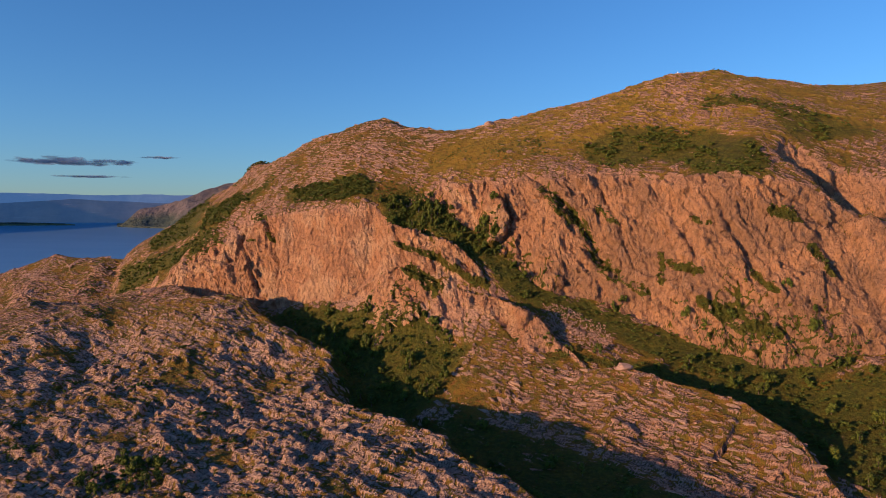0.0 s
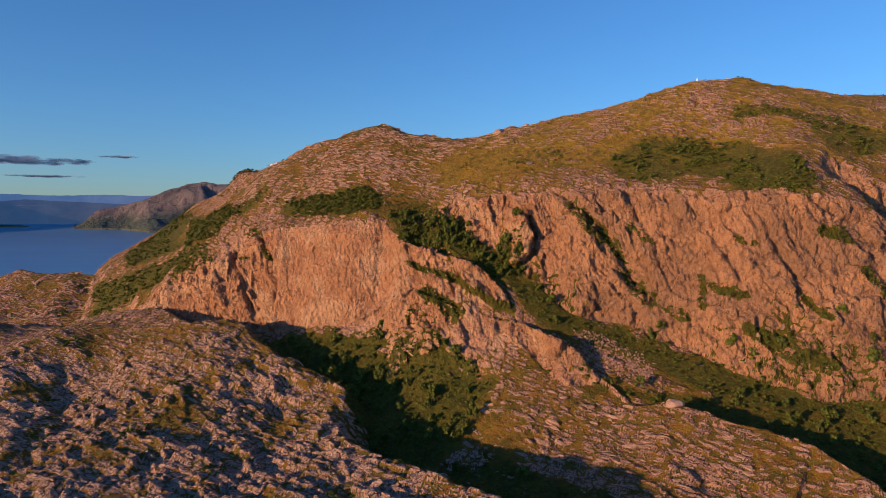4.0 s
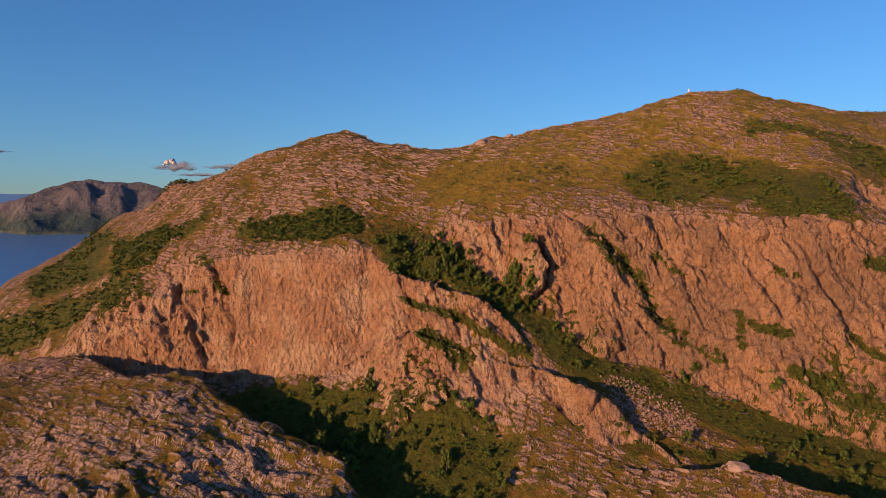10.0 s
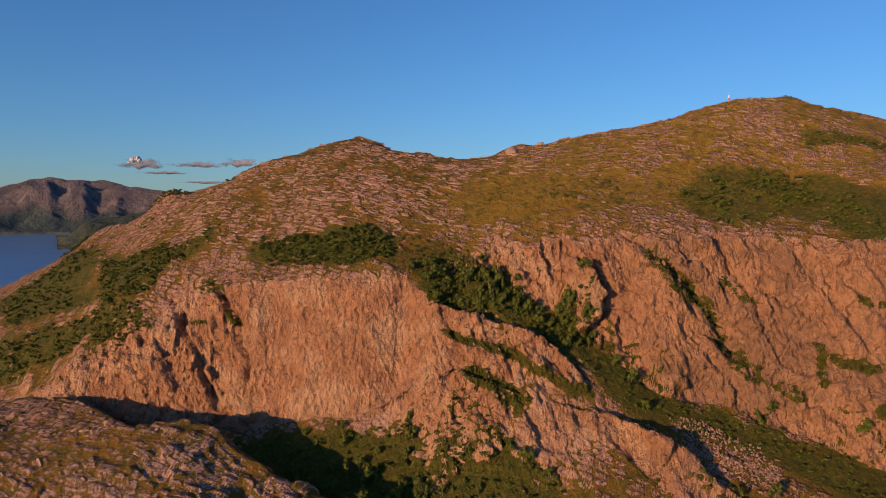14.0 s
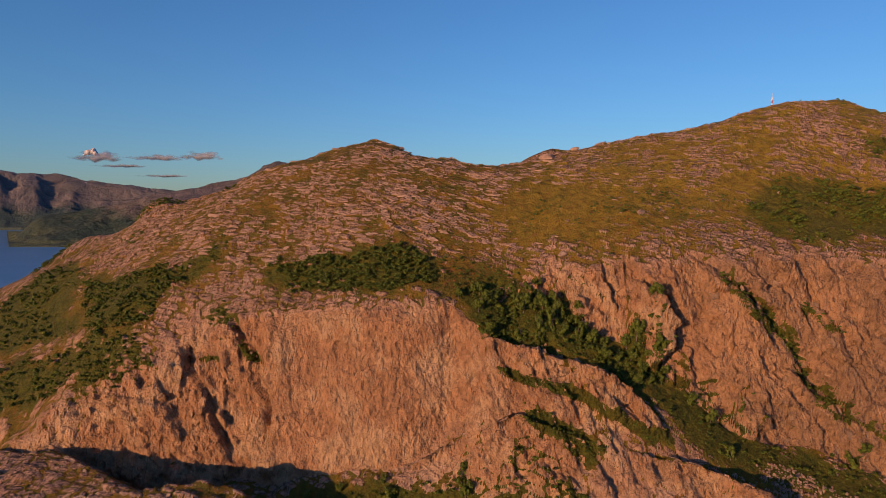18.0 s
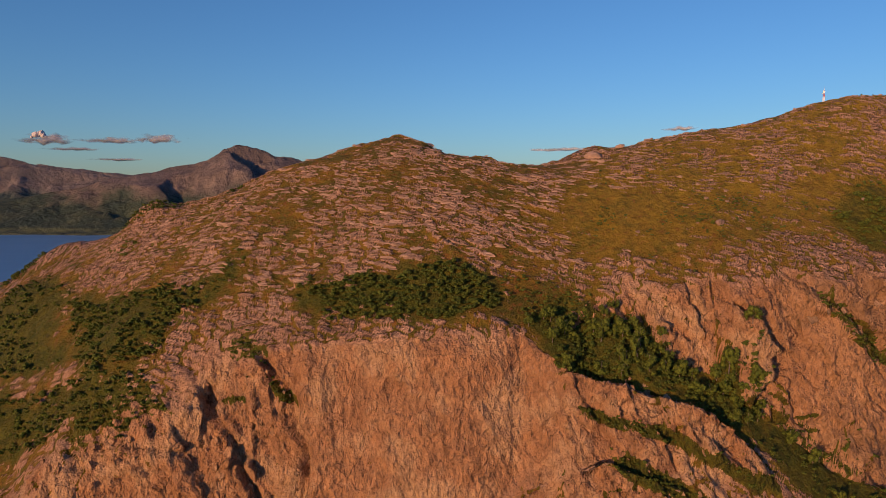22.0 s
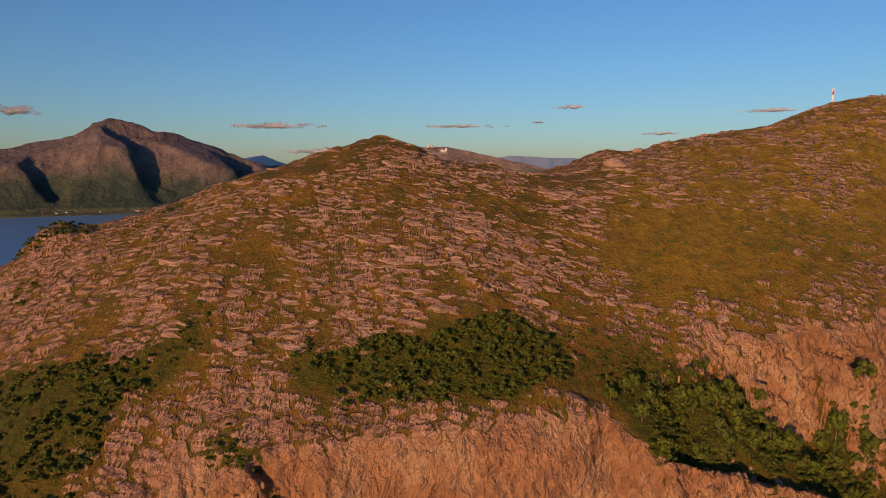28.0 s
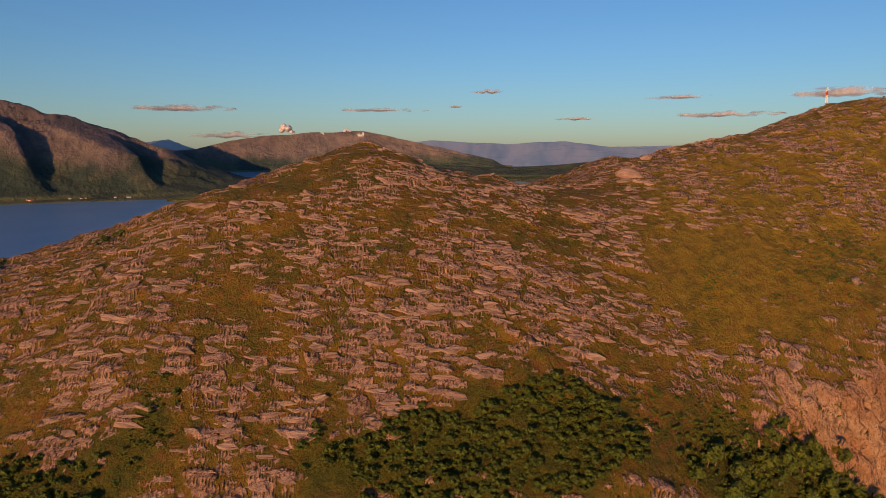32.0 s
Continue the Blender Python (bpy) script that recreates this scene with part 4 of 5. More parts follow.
for n, (x, y, z) in enumerate(TREES):
    m = pose(x, y, z - 0.3, rng.uniform(-6, 6), rng.uniform(-6, 6), rng.uniform(0, 360))
    k = rng.uniform(0.85, 1.55)
    t = copy_thing(kinds[n % 5], m) if n >= 5 else kinds[n]
    t.matrix_basis = m @ Matrix.Diagonal((k, k, k * rng.uniform(0.85, 1.1), 1))

# scrub: low bushes joined into thickets
tuft = []
for k in range(6):
    me = crown_mesh("scrub", 70 + k, 1.5, 1.7, 54, 0.27, 2 + k % 2)
    tuft.append((np.array([v.co[:] for v in me.vertices]), np.array([p.vertices[:] for p in me.polygons])))
    bpy.data.meshes.remove(me)


def tri_mesh(name, verts, tris):
    me = bpy.data.meshes.new(name)
    me.vertices.add(len(verts))
    me.vertices.foreach_set("co", verts.astype(np.float32).ravel())
    me.loops.add(len(tris) * 3)
    me.loops.foreach_set("vertex_index", tris.astype(np.int32).ravel())
    me.polygons.add(len(tris))
    me.polygons.foreach_set("loop_start", np.arange(0, len(tris) * 3, 3, dtype=np.int32))
    me.update(calc_edges=True)
    return me


def thicket(label, spots, low, high):
    """Low bushes joined into one thicket."""
    vs, fs, base = [], [], 0
    for n, (x, y, z) in enumerate(spots):
        k, a = rng.uniform(low, high), rng.uniform(0, 6.28)
        t, f = tuft[n % 6]
        vs.append(np.stack([(t[:, 0] * np.cos(a) - t[:, 1] * np.sin(a)) * k + x, (t[:, 0] * np.sin(a) + t[:, 1] * np.cos(a)) * k + y, t[:, 2] * k * rng.uniform(0.7, 1.15) + z - 0.3], 1))
        fs.append(f + base)
        base += len(t)
    me = tri_mesh("scrub", np.concatenate(vs), np.concatenate(fs))
    me.materials.append(LEAF)
    return tagged(new("scrub", me), label, "bushes", kind="stuff")


def cling_spots(count):
    at = np.argwhere((cling > 0.4) & ledges)
    w = areas[tuple(at.T)] * cling[tuple(at.T)]
    return [(X[i, j], Y[i, j], Z[i, j]) for i, j in at[rng.choice(len(at), min(count, len(at) // 2), replace=False, p=w / w.sum())]]


thicket("dense green scrub on the shelf above the cliff", places(SHELF, 480, 1.5, 0.3, 0.96, -0.22), 0.8, 1.9)
thicket("scattered bushes between the slabs beside the gully", places(BAND, 90, 1.3, 0.4, 0.96), 0.5, 1.1)
thicket("dense green scrub at the head of the gully", places(GULLY_TOP, 340, 1.3, 0, 2), 0.8, 1.7)
thicket("dark green scrub filling the steep gully", places(GULLY, 380, 1.3, 0, 2), 0.8, 1.7)
thicket("green bushes clinging to seams and ledges of the cliff", cling_spots(430), 0.5, 1.3)
thicket("green scrub on the upper seaward slope", places(LEFT_UPPER, 340, 1.8, 0.4, 0.97, -0.3), 0.8, 1.9)
thicket("green scrub on the lower seaward slope", places(LEFT_LOWER, 420, 1.8, 0.4, 0.97, -0.3), 0.8, 1.9)
thicket("green scrub on the far seaward slope", places(LEFT_FAR, 300, 2.0, 0.4, 0.97, -0.2), 0.8, 1.9)
thicket("low green bushes on the heath between dome and cliff", places(HEATH, 130, 1.6, 0.4, 0.97, 0.1), 0.4, 1.3)
thicket("green bushes in hollows of the dome", places(DIPS, 40, 1.3, 0.3) + places(PIT, 50, 1.2, 0.2, 2), 0.5, 1.1)
hollow_spots = []
for tx, ty, size in ((-134, 270, 14), (-166, 364, 8), (-131, 376, 4), (-161, 407, 4), (-60, 300, 5), (-190, 300, 8), (-212, 412, 7), (-118, 330, 5), (-216, 377, 6), (-240, 460, 8), (-98, 300, 4), (-180, 640, 10), (-170, 632, 7), (-246, 688, 12), (-136, 612, 4), (-186, 610, 5), (-320, 600, 10)):
    near = np.argwhere((X - tx) ** 2 + (Y - ty) ** 2 < size ** 2)
    for i, j in near[rng.choice(len(near), min(len(near), int(size * size * 0.55)), replace=False)]:
        hollow_spots.append((X[i, j], Y[i, j], Z[i, j]))
thicket("green bushes in hollows of the rock", hollow_spots, 0.6, 1.5)
thicket("green scrub on the terrace above the cliffs", places(TERRACE, 380, 1.9, 0.3, 0.96, -0.14) + places(TERRACE_EAST, 130, 1.9, 0.3, 0.96, -0.1), 0.8, 2.0)
thicket("low bushes in the hollows of the upper slope", places(MEADOW, 260, 1.4, 0.3, 0.93, 0.3), 0.4, 1.0)
thicket("low green bushes in the dips of the near ridge", places(NEAR_TOP, 620, 1.2, 0.5, 0.9, 0.2), 0.3, 0.9)
thicket("dark heather and juniper between the slabs of the dome", places(DOME, 260, 1.3, 0.6, 0.9, 0.2), 0.2, 0.5)
thicket("dark undergrowth on the shaded floor of the glen", places(LOW_GLEN, 420, 1.4, 0.2, 0.95, -0.3), 0.6, 1.5)
thicket("undergrowth between the birch trees of the glen", places(GLEN, 420, 1.5, 0, 2), 0.8, 1.8)
thicket("undergrowth between the birch trees of the lower glen", places(EAST_GLEN, 560, 1.6), 0.9, 1.9)


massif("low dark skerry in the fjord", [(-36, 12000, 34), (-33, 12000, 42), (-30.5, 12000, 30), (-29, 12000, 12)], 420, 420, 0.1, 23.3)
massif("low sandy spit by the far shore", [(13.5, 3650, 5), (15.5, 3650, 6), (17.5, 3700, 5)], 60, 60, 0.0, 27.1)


# ---------------------------------------------------------------- loose rock: slabs of the dome, boulders, scree
def broken_stone(name, seed, sides, flat):
    """A broken plate: an uneven few-sided piece, split along its length, with chipped upper edges and a tilted top."""
    r = random.Random(seed)
    bm = bmesh.new()
    turn = r.uniform(0, 1)
    out = [((k + r.uniform(-0.38, 0.38)) * math.tau / sides + turn, r.uniform(0.55, 1.1)) for k in range(sides)]
    tilt = (r.uniform(-0.5, 0.5), r.uniform(-0.5, 0.5))
    rings = []
    for z, k in ((-1.4, 1.05), (0.45, 1.0), (0.9, 0.86)):
        rings.append([bm.verts.new((math.cos(a) * q * k + 0.05 * r.uniform(-1, 1), math.sin(a) * q * k + 0.05 * r.uniform(-1, 1), flat * (z + (tilt[0] * math.cos(a) + tilt[1] * math.sin(a)) * (z > 0) + r.uniform(-0.18, 0.18)))) for a, q in out])
    top = bm.verts.new((r.uniform(-0.3, 0.3), r.uniform(-0.3, 0.3), flat * r.uniform(0.75, 1.25)))
    for lo, hi in zip(rings[:-1], rings[1:]):
        for k in range(sides):
            bm.faces.new((lo[k], lo[(k + 1) % sides], hi[(k + 1) % sides], hi[k]))
    for k in range(sides):
        bm.faces.new((rings[-1][k], rings[-1][(k + 1) % sides], top))
    me = bpy.data.meshes.new(name)
    bm.to_mesh(me)
    bm.free()
    me.materials.append(STONE)
    return me


def lump_mesh(seed):
    """A worn, angular boulder."""
    r = random.Random(seed)
    bm = bmesh.new()
    bmesh.ops.create_icosphere(bm, subdivisions=2, radius=1)
    cuts = [(Vector((r.gauss(0, 1), r.gauss(0, 1), r.gauss(0, 0.7))).normalized(), r.uniform(0.55, 0.85)) for _ in range(9)]
    for v in bm.verts:
        for n, d in cuts:
            over = v.co.dot(n) - d
            if over > 0:
                v.co -= n * over * 0.9
        v.co += v.co.normalized() * 0.07 * noise.noise(v.co * 3 + Vector((seed, 0, 0)))
        v.co.z *= 0.75
    me = bpy.data.meshes.new("boulder")
    bm.to_mesh(me)
    bm.free()
    me.materials.append(STONE)
    return me


def stone_paint(name, dark, light):
    p = Paint(name, 0.88)
    pick = p.calc("FRACT", p.calc("ADD", p.own(), p.island()), 0.0)
    c = p.mix(pick, dark, light)
    c = p.mix(p.span(p.grain(0.9, 5, 0.65), 0.45, 0.75, 0, 0.75), c, (0.09, 0.065, 0.045))
    lines = p.grain(0.9, 6, 0.7, (0.55, 2.4, 1.2), 0.3)
    c = p.mix(p.span(lines, 0.5, 0.7, 0, 0.6), c, (0.12, 0.085, 0.055))
    p.colour(p.mix(p.span(p.grain(3.5, 4, 0.7), 0.55, 0.8, 0, 0.5), c, (0.44, 0.32, 0.24)))
    p.bump(p.calc("ADD", p.grain(1.6, 8, 0.72), p.calc("MULTIPLY", lines, 1.2)), 1.0, 0.7)
    return p.mat


STONE = stone_paint("loose_pink_grey_stone", (0.29, 0.185, 0.138), (0.47, 0.32, 0.245))
# Greyer near-ridge blocks; part of the lightness is sunlight put into the colour.
PALE_STONE = stone_paint("pale_grey_ridge_stone", (0.33, 0.215, 0.15), (0.50, 0.345, 0.25))
WARM_STONE = stone_paint("orange_cliff_stone", (0.31, 0.175, 0.092), (0.45, 0.265, 0.145))
BROWN_STONE = stone_paint("brown_cliff_stone", (0.20, 0.13, 0.085), (0.32, 0.205, 0.13))
plates = [broken_stone("rock_slab", 200 + k, 4 + k % 3, 0.2) for k in range(9)]
lumps = [lump_mesh(300 + k) for k in range(6)]
UPPER = [(36, 480), (110, 480), (190, 470), (250, 480), (300, 500), (220, 540), (120, 570), (50, 575), (20, 560)]
WEST = [(-215, 640), (-185, 590), (-160, 545), (-135, 512), (-118, 519), (-150, 540), (-165, 600), (-175, 640)]
WEST_KNOLL = [(-460, 560), (-300, 545), (-285, 640), (-330, 720), (-460, 720)]
strike = math.atan2(-0.65, 0.76)


def lay(ring, count, low, high, narrow, thick, keep, spin, lean=0.35):
    """Poses of broken plates that lie along the strike of the rock inside a ring, on bare ground."""
    ok = inside(X, Y, ring) & (steepness < 0.5) & (green < keep)
    ij = np.argwhere(ok)
    w = areas[ok] * (1.05 - green[ok])
    out = []
    for i, j in ij[rng.choice(len(ij), min(len(ij) // 2, count), replace=False, p=w / w.sum())]:
        long = low + (high - low) * rng.uniform(0, 1) ** 2.2
        wide = long * rng.uniform(*narrow)
        n = (Vector(N[i, j]).lerp(Vector((-0.25, -0.30, 0.92)), lean) + 0.16 * Vector(rng.normal(0, 1, 3))).normalized()
        ax = Vector((math.cos(strike + rng.normal(0, spin)), math.sin(strike + rng.normal(0, spin)), 0))
        ax = (ax - n * ax.dot(n)).normalized()
        ay = n.cross(ax)
        m = Matrix((ax, ay, n)).transposed().to_4x4() @ Matrix.Diagonal((long, wide, thick * rng.uniform(0.6, 1.3) * (0.6 + 0.4 * long), 1))
        m.translation = Vector((X[i, j], Y[i, j], Z[i, j])) - n * 0.09 * long ** 0.5
        out.append((long, m))
    return out


def join_stones(name, label, category, shapes, poses, paint=None):
    """Many stones in one mesh."""
    vs = [np.array([v.co[:] for v in m.vertices]) for m in shapes]
    fs = [[tuple(p.vertices) for p in m.polygons] for m in shapes]
    allv, allf, base = [], [], 0
    for n, m in enumerate(poses):
        k = n % len(shapes)
        q = np.array(m)
        allv.append(vs[k] @ q[:3, :3].T + q[:3, 3])
        allf += [tuple(a + base for a in f) for f in fs[k]]
        base += len(vs[k])
    me = bpy.data.meshes.new(name)
    me.from_pydata(np.concatenate(allv).tolist(), [], allf)
    me.materials.append(paint or STONE)
    return tagged(new(name, me), label, category, kind="stuff")


dome = sorted(lay(DOME, 2600, 0.45, 4.0, (0.16, 0.42), 0.85, 0.6, 0.25), key=lambda q: -q[0])
for n, (_, m) in enumerate(dome[:290]):
    ob = new("rock_slab", plates[n % 9])
    ob.parent = hill
    ob.matrix_world = m
join_stones("rock_slabs", "pink-grey rock slabs breaking through the heath of the dome", "rock slabs", plates, [m for _, m in dome[290:]])
join_stones("rock_slabs", "weathered rock outcrops on the upper hillside", "rock slabs", plates, [m for _, m in lay(UPPER, 1300, 0.4, 3.0, (0.2, 0.5), 1.0, 0.45, 0.25)])
join_stones("rock_slabs", "rock outcrops on the seaward slope", "rock slabs", plates, [m for _, m in lay(WEST, 450, 0.4, 2.6, (0.2, 0.5), 1.0, 0.5, 0.3)])
near_blocks = sorted(lay(NEAR_TOP, 1300, 0.5, 3.6, (0.25, 0.6), 0.9, 0.45, 0.4, 0.5), key=lambda q: -q[0])
join_stones("rock_blocks", "angular broken blocks on the near ridge", "rock blocks", plates + lumps[:2], [m for _, m in near_blocks[280:]], PALE_STONE)


def flakes(low_x, high_x, count, low, high, thick):
    """Poses of leaning flakes and ribs that stand proud of the cliff."""
    ok = (steepness > 0.55) & (X > low_x) & (X < high_x) & (Y > 355) & (Y < 545) & (Z > 78)
    ij = np.argwhere(ok)
    w = areas[ok]
    out = []
    for i, j in ij[rng.choice(len(ij), min(len(ij) // 2, count), replace=False, p=w / w.sum())]:
        long = low + (high - low) * rng.uniform(0, 1) ** 2.2
        n = (Vector(N[i, j]) + 0.15 * Vector(rng.normal(0, 1, 3))).normalized()
        ax = Vector((0.45 + rng.normal(0, 0.4), rng.normal(0, 0.1), -1))
        ax = (ax - n * ax.dot(n)).normalized()
        m = Matrix((ax, n.cross(ax), n)).transposed().to_4x4() @ Matrix.Diagonal((long, long * rng.uniform(0.35, 0.9), thick * rng.uniform(0.5, 1.3) * (0.5 + 0.5 * long), 1))
        m.translation = Vector((X[i, j], Y[i, j], Z[i, j])) - n * 0.1
        out.append(m)
    return out


def stone_parts(name, shapes, poses, paint):
    """The largest pieces, each an object of its own under the hill."""
    own = []
    for me in shapes:
        me = me.copy()
        me.materials.clear()
        me.materials.append(paint)
        own.append(me)
    for n, m in enumerate(poses):
        ob = new(name, own[n % len(own)])
        ob.parent = hill
        ob.matrix_world = m


stone_parts("rock_block", plates, [m for _, m in near_blocks[:280]], PALE_STONE)
def wall_stones(low_x, high_x, count, low, high, thick, paint, label, singles):
    ribs = sorted(flakes(low_x, high_x, count, low, high, thick), key=lambda m: -m.col[0].length)
    stone_parts("rock_rib", plates, ribs[:singles], paint)
    join_stones("cliff_flakes", label, "cliff rock", plates, ribs[singles:], paint)


wall_stones(-130, -20, 150, 0.4, 1.6, 0.35, WARM_STONE, "orange-pink flakes of the smooth west wall", 60)
wall_stones(-235, -128, 300, 0.4, 2.4, 0.7, WARM_STONE, "broken orange rock of the western buttress", 120)
wall_stones(-22, 62, 300, 0.4, 2.4, 0.5, WARM_STONE, "pink leaning ribs of the spur and middle cliff", 120)
wall_stones(60, 250, 420, 0.4, 2.6, 0.5, BROWN_STONE, "brown leaning ribs of the east cliff", 160)
join_stones("rock_blocks", "weathered blocks on the low western knoll", "rock blocks", plates, [m for _, m in lay(WEST_KNOLL, 700, 0.8, 4.5, (0.35, 0.8), 1.3, 0.6, 0.6)])
join_stones("rock_blocks", "long rock ribs on the lower knoll", "rock blocks", plates, [m for _, m in lay(KNOLL_TOP, 700, 0.5, 4.5, (0.18, 0.4), 1.3, 0.5, 0.18)])


def boulder(x, y, size, label, tall=1.0):
    i, j = ground_at(x, y)
    ob = new("boulder", lumps[int(abs(x * 3 + y)) % 6])
    ob.matrix_world = pose(X[i, j], Y[i, j], Z[i, j] + 0.25 * size * tall, rng.uniform(-8, 8), rng.uniform(-8, 8), rng.uniform(0, 360)) @ Matrix.Diagonal((size, size * 0.75, size * tall, 1))
    return tagged(ob, label, "boulder", group="boulders")


boulder(46.5, 472, 2.6, "large pale square boulder resting on the green slope", 0.8)
boulder(5, 471, 3.2, "rounded pink rock knob above the cliff", 0.6)
boulder(96, 352, 6.0, "flat pale rock block on top of the lower knoll", 0.55)
boulder(60, 560, 3.0, "smooth pale boulder near the saddle", 0.6)
boulder(38, 552, 6.5, "broad smooth rock hump beside the saddle", 0.5)
for x, y, z in places(MEADOW, 34, 8.0):
    boulder(x, y, rng.uniform(0.6, 1.6), "small pink-grey boulder lying in the grass", rng.uniform(0.6, 1.0))
for x, y, z in places(NEAR_BOULDERS, 16, 9.0):
    boulder(x, y, rng.uniform(0.8, 2.2), "angular grey boulder on the bare near ridge", rng.uniform(0.6, 0.9))

stones = [np.array([v.co[:] for v in m.vertices]) for m in lumps]
stone_faces = [[tuple(p.vertices) for p in m.polygons] for m in lumps]
sv, sf = [], []
for n, (x, y, z) in enumerate(places(SCREE, 420, 0.9, 0, 2)):
    q = stones[n % 5] @ np.array(Euler(rng.uniform(0, 6, 3)).to_matrix()).T * rng.uniform(0.25, 0.9) + (x, y, z + 0.15)
    sf += [tuple(k + len(sv) for k in f) for f in stone_faces[n % 5]]
    sv += q.tolist()
me = bpy.data.meshes.new("scree")
me.from_pydata(sv, [], sf)
me.materials.append(STONE)
tagged(new("scree", me), "grey broken stones spilling from the gully", "scree", kind="stuff")


# ---------------------------------------------------------------- clouds low over the horizon
def cloud_paint():
    p = Paint("evening_cloud", 1.0)
    p.bsdf.inputs["Specular IOR Level"].default_value = 0
    p.colour(p.mix(p.span(p.grain(0.012, 4), 0.4, 0.65), (0.20, 0.24, 0.33), (0.38, 0.38, 0.45)))
    wisp = p.calc("MULTIPLY", p.calc("SUBTRACT", p.grain(0.011, 6, 0.62, (0.45, 0.2, 2.2), 0.3), 0.5), 2.6)
    p.wire(p.span(p.calc("ADD", p.attr("core"), wisp), 0.18, 0.75, 0, 0.8), p.bsdf.inputs["Alpha"])
    return p.mat


CLOUD = cloud_paint()


def cloud(az, el, wide, tall, seed, label):
    """A long, flat-bottomed bank that thins out towards its rim; sizes in degrees as seen from the hill."""
    dist = 4450.0
    cx, cy = polar(az, dist)
    z = EYE_MID[2] + dist * math.tan(radians(el))
    w, h = dist * radians(wide) / 2 * 1.15, dist * radians(tall) / 2 * 1.5
    bm = bmesh.new()
    bmesh.ops.create_icosphere(bm, subdivisions=5, radius=1)
    core = [1 - math.hypot(v.co.x, v.co.z) for v in bm.verts]
    for v in bm.verts:
        up = v.co.z if v.co.z > 0 else v.co.z * 0.55
        v.co = Vector((v.co.x * w, v.co.y * 40, up * h + 0.3 * h * noise.noise(Vector((v.co.x * 4, seed, 0)))))
    me = bpy.data.meshes.new("cloud")
    bm.to_mesh(me)
    bm.free()
    carry(me, "core", core)
    for f in me.polygons:
        f.use_smooth = True
    me.materials.append(CLOUD)
    ob = new("cloud", me)
    ob.matrix_world = pose(cx, cy, z, 0, 0, -az)
    ob.visible_shadow = False
    return tagged(ob, label, "cloud", group="clouds", kind="structure")


def cumulus(az, el, wide, seed, label):
    """A small heap of round puffs with a flat base."""
    r = random.Random(seed)
    w = 4450.0 * radians(wide) / 2
    bm = bmesh.new()
    for k in range(11):
        u = r.uniform(-1, 1)
        size = w * r.uniform(0.22, 0.36) * (1.15 - 0.6 * abs(u))
        bmesh.ops.create_icosphere(bm, subdivisions=3, radius=size, matrix=Matrix.Translation((u * w * 0.8, r.uniform(-0.3, 0.3) * w, size * 0.6 + (1 - abs(u)) * w * r.uniform(0, 0.55))))
    for v in bm.verts:
        v.co += v.co.normalized() * w * 0.10 * noise.noise(v.co * (6 / w) + Vector((seed, 0, 0)))
        v.co.z = max(v.co.z, 0.02 * v.co.x)
    me = bpy.data.meshes.new("cloud")
    bm.to_mesh(me)
    bm.free()
    for f in me.polygons:
        f.use_smooth = True
    me.materials.append(PUFF)
    x, y = polar(az, 4450.0)
    ob = new("cloud", me)
    ob.matrix_world = pose(x, y, EYE_MID[2] + 4450.0 * math.tan(radians(el)), 0, 0, -az)
    ob.visible_shadow = False
    return tagged(ob, label, "cloud", group="clouds", kind="structure")


PUFF = plain_paint("sunlit_cloud", (0.50, 0.47, 0.50), (0.60, 0.56, 0.58), 0.01, 1.0)
for az, el, wide, seed in ((23.2, 1.8, 1.6, 3), (28.1, 1.95, 0.7, 8), (-10.4, 4.0, 1.3, 5)):
    cumulus(az, el, wide, seed, "small heaped white-pink cloud on the horizon")
LONG, THIN = "long grey-pink cloud bank low in the sky", "thin grey streak of evening cloud"
for n, (az, el, wide, tall, what) in enumerate([(-29.5, 4.0, 9.5, 0.75, LONG), (-22.5, 4.6, 4.0, 0.22, THIN), (-27.5, 2.9, 6.0, 0.25, THIN), (-9.8, 3.9, 4.2, 0.8, LONG), (-5.5, 4.0, 5.0, 0.5, LONG),
                                                (-2.4, 4.2, 4.0, 0.7, LONG), (-8.0, 3.3, 4.5, 0.28, THIN), (-5.0, 2.6, 4.5, 0.25, THIN), (15.3, 3.6, 7.5, 0.55, LONG), (30.8, 3.7, 7.0, 0.32, LONG), (39.8, 5.2, 3.3, 0.35, THIN),
                                                (55, 4.6, 5.0, 0.35, THIN), (47, 3.0, 4.0, 0.25, THIN), (58, 3.2, 8.0, 0.45, LONG), (66, 4.6, 7.5, 0.8, LONG), (69, 3.4, 8.0, 0.7, LONG), (37, 4.0, 1.5, 0.2, THIN), (19, 1.6, 6.0, 0.5, LONG)]):
    cloud(az, el, wide, tall, 500 + n, what)


# ---------------------------------------------------------------- the town across the bay
WALLS = [plain_paint("painted_house_wall", a, b, 0.5) for a, b in (((0.62, 0.60, 0.56), (0.7, 0.68, 0.64)), ((0.34, 0.09, 0.06), (0.40, 0.12, 0.08)), ((0.55, 0.40, 0.16), (0.6, 0.45, 0.2)))]
TILES = plain_paint("dark_roof_tiles", (0.10, 0.07, 0.06), (0.16, 0.11, 0.10), 1.0)


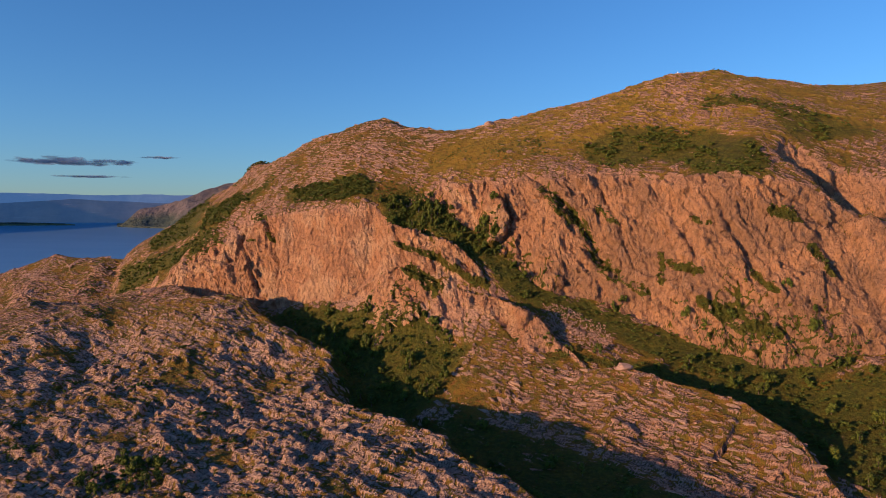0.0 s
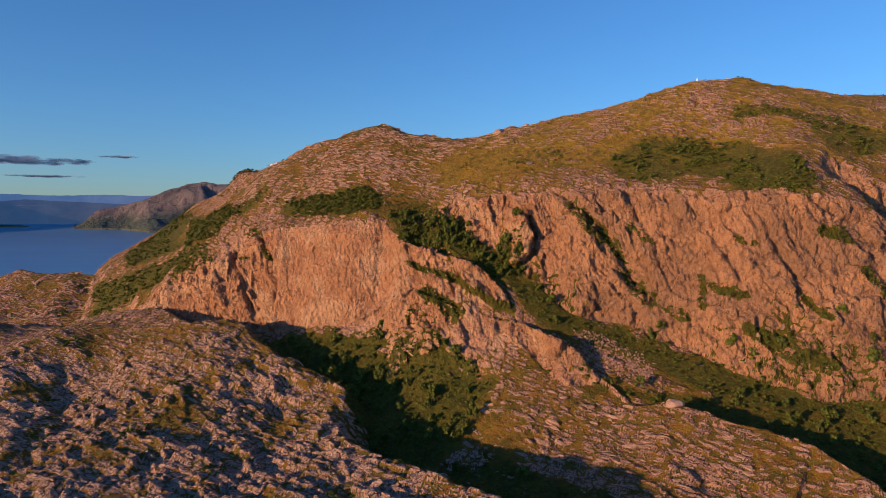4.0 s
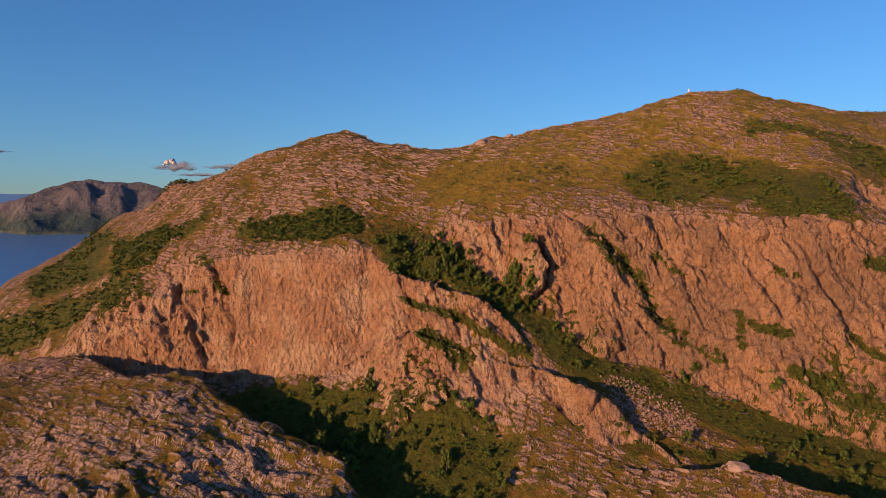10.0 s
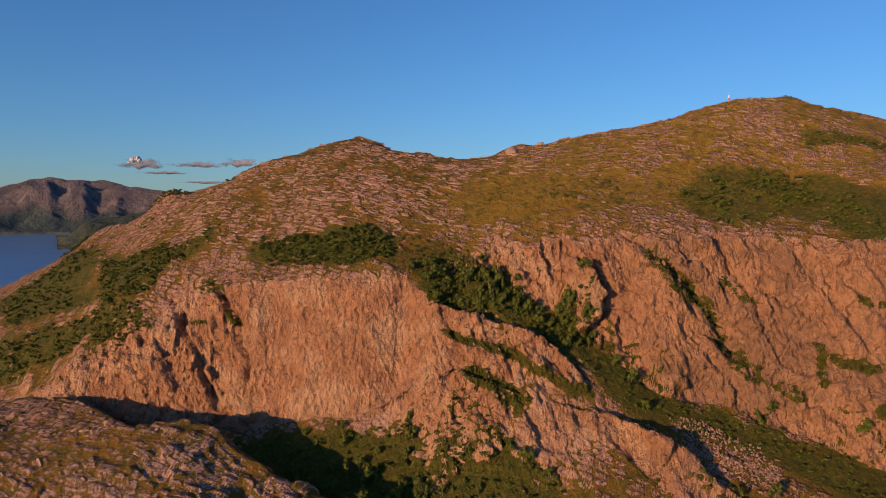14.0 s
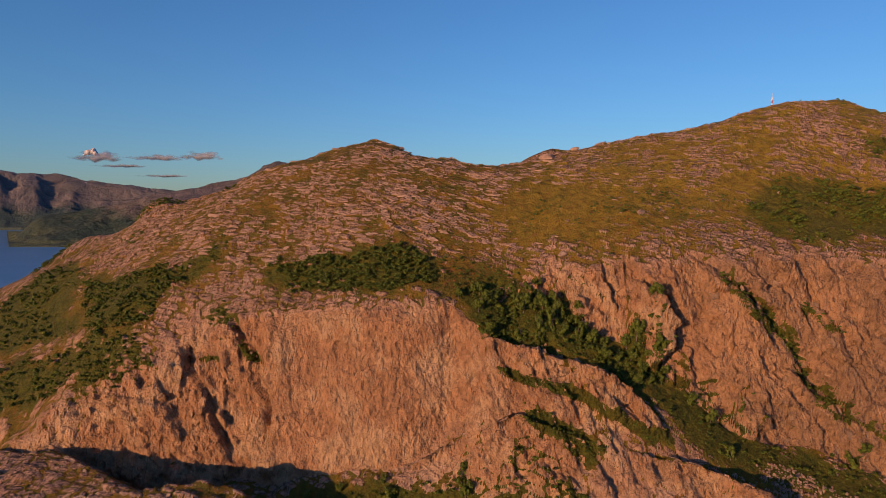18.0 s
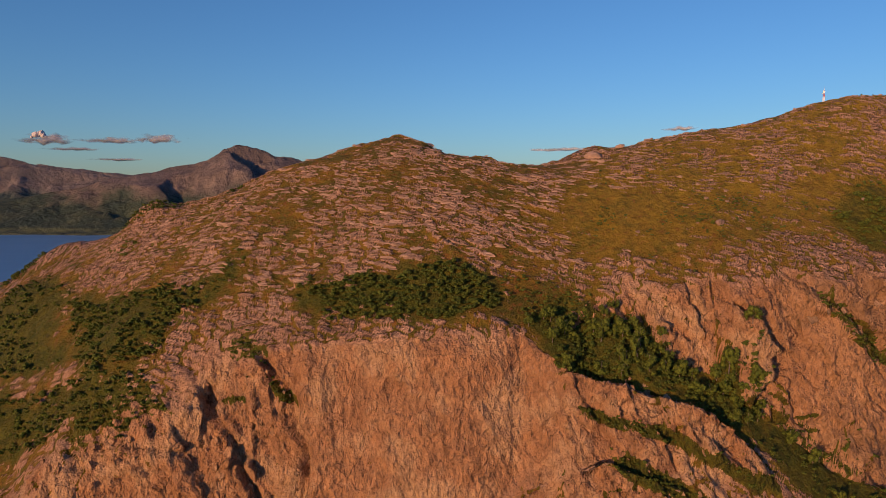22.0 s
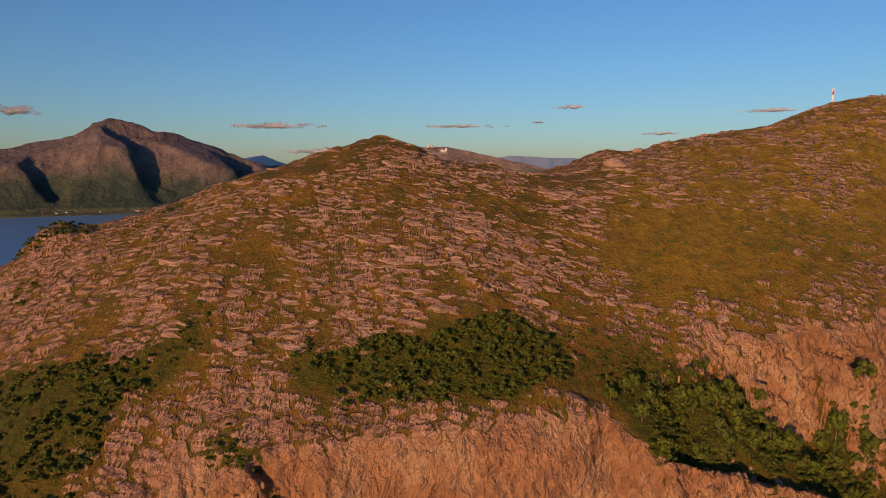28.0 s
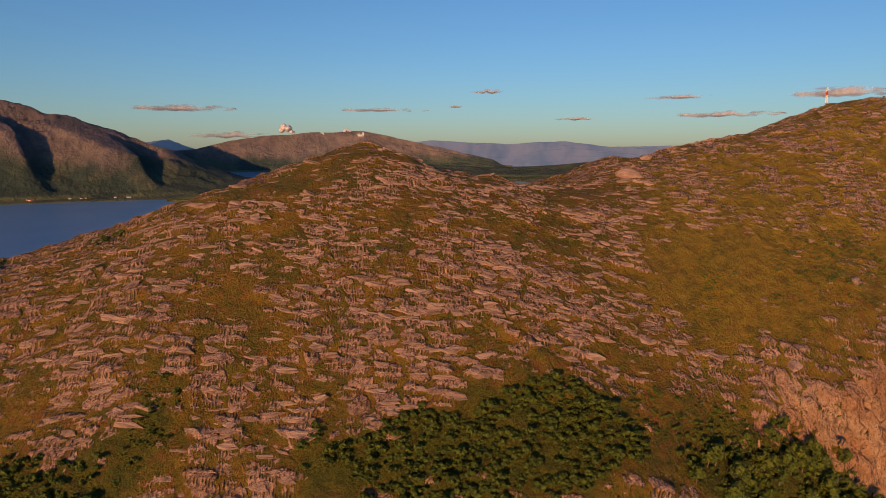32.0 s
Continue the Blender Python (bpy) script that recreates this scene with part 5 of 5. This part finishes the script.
def house(paint, what):
    ob = new("house")
    bm = bmesh.new()
    bmesh.ops.create_cube(bm, size=1, matrix=Matrix.LocRotScale((0, 0, 2.5), None, (13, 9, 5)))
    part("wall", bm, paint, ob)
    bm = bmesh.new()
    ends = [[bm.verts.new((x, y, z)) for y, z in ((-5.2, 4.8), (0, 9), (5.2, 4.8))] for x in (-7, 7)]
    for k in range(3):
        bm.faces.new((ends[0][k], ends[0][(k + 1) % 3], ends[1][(k + 1) % 3], ends[1][k]))
    bm.faces.new(ends[0]), bm.faces.new(ends[1])
    part("roof", bm, TILES, ob)
    return tagged(ob, what, "house", group="houses of the town")


models = [house(WALLS[0], "small white wooden house with a dark roof"), house(WALLS[1], "small red wooden house with a dark roof"), house(WALLS[2], "small ochre wooden house with a dark roof")]
spots_town = [(rng.uniform(36.4, 40.2), rng.uniform(5450, 6000)) for _ in range(80)] + [(rng.uniform(-2, 14), rng.uniform(3720, 3800)) for _ in range(14)]
for n, (az, r) in enumerate(spots_town):
    x, y = polar(az, r)
    x, y, z = draw_in(x, y, np.float64(6 + 0.03 * max(0, r - 5450) + (8 if r < 4000 else 0)))
    k = 0.62 if r > 4000 else 0.75
    m = pose(float(x), float(y), float(z), 0, 0, rng.uniform(0, 180))
    t = models[n] if n < 3 else copy_thing(models[(0, 0, 1, 0, 2)[n % 5]], m)
    t.matrix_basis = m @ Matrix.Diagonal((k, k, k, 1))
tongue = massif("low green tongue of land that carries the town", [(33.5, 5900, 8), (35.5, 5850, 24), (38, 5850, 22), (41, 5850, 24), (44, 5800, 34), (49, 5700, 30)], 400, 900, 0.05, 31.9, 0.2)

# ---------------------------------------------------------------- mast on the summit
WHITE = plain_paint("white_tower_paint", (0.72, 0.72, 0.70), (0.8, 0.8, 0.78), 2.0, 0.6)
RED = plain_paint("red_tower_paint", (0.42, 0.06, 0.04), (0.5, 0.09, 0.06), 2.0, 0.6)
MAST = (190.0, 545.0)
mast_z = Z.ravel()[np.argmin((X - MAST[0]) ** 2 + (Y - MAST[1]) ** 2)]
mast = new("radio_mast")
mast.location = (*MAST, mast_z)
TALL = 11.5


def waist(z):
    return 0.45 - 0.22 * z / TALL


for n in range(6):
    z0, z1 = TALL * n / 6 - (0.4 if n == 0 else 0), TALL * (n + 1) / 6
    bm = bmesh.new()
    for sx, sy in ((-1, -1), (1, -1), (1, 1), (-1, 1)):
        limb(bm, (sx * waist(z0), sy * waist(z0), z0), (sx * waist(z1), sy * waist(z1), z1), 0.10, 0.10, 5)
        tx, ty = -sy, sx
        limb(bm, (sx * waist(z0), sy * waist(z0), z0), (tx * waist(z1), ty * waist(z1), z1), 0.06, 0.06, 4)
        limb(bm, (sx * waist(z1), sy * waist(z1), z1), (tx * waist(z1), ty * waist(z1), z1), 0.06, 0.06, 4)
    part("tower_section", bm, RED if n in (1, 4) else WHITE, mast, "red painted lattice section" if n in (1, 4) else "")
for z0, a in ((8.2, 0.3), (9.6, 2.4), (10.4, 4.2)):
    bm = bmesh.new()
    limb(bm, (math.cos(a) * 0.45, math.sin(a) * 0.45, z0), (math.cos(a) * 0.85, math.sin(a) * 0.85, z0), 0.4, 0.36, 12)
    part("antenna_drum", bm, WHITE, mast, "round white antenna drum")
bm = bmesh.new()
limb(bm, (0, 0, TALL), (0, 0, TALL + 2.4), 0.09, 0.05, 6)
part("whip_antenna", bm, STEEL, mast)
tagged(mast, "white and red steel lattice radio mast on the summit", "mast")
hut = new("equipment_hut")
hut.location = (MAST[0] - 2.6, MAST[1] - 0.5, mast_z)
bm = bmesh.new()
bmesh.ops.create_cube(bm, size=1, matrix=Matrix.LocRotScale((0, 0, 1.0), None, (2.6, 2.2, 2.6)))
bmesh.ops.bevel(bm, geom=bm.edges[:], offset=0.06, segments=1, affect="EDGES")
part("wall", bm, WHITE, hut)
bm = bmesh.new()
bmesh.ops.create_cube(bm, size=1, matrix=Matrix.LocRotScale((0, 0, 2.38), None, (2.9, 2.5, 0.14)))
part("roof", bm, STEEL, hut)
tagged(hut, "small pale equipment hut at the foot of the mast", "hut")
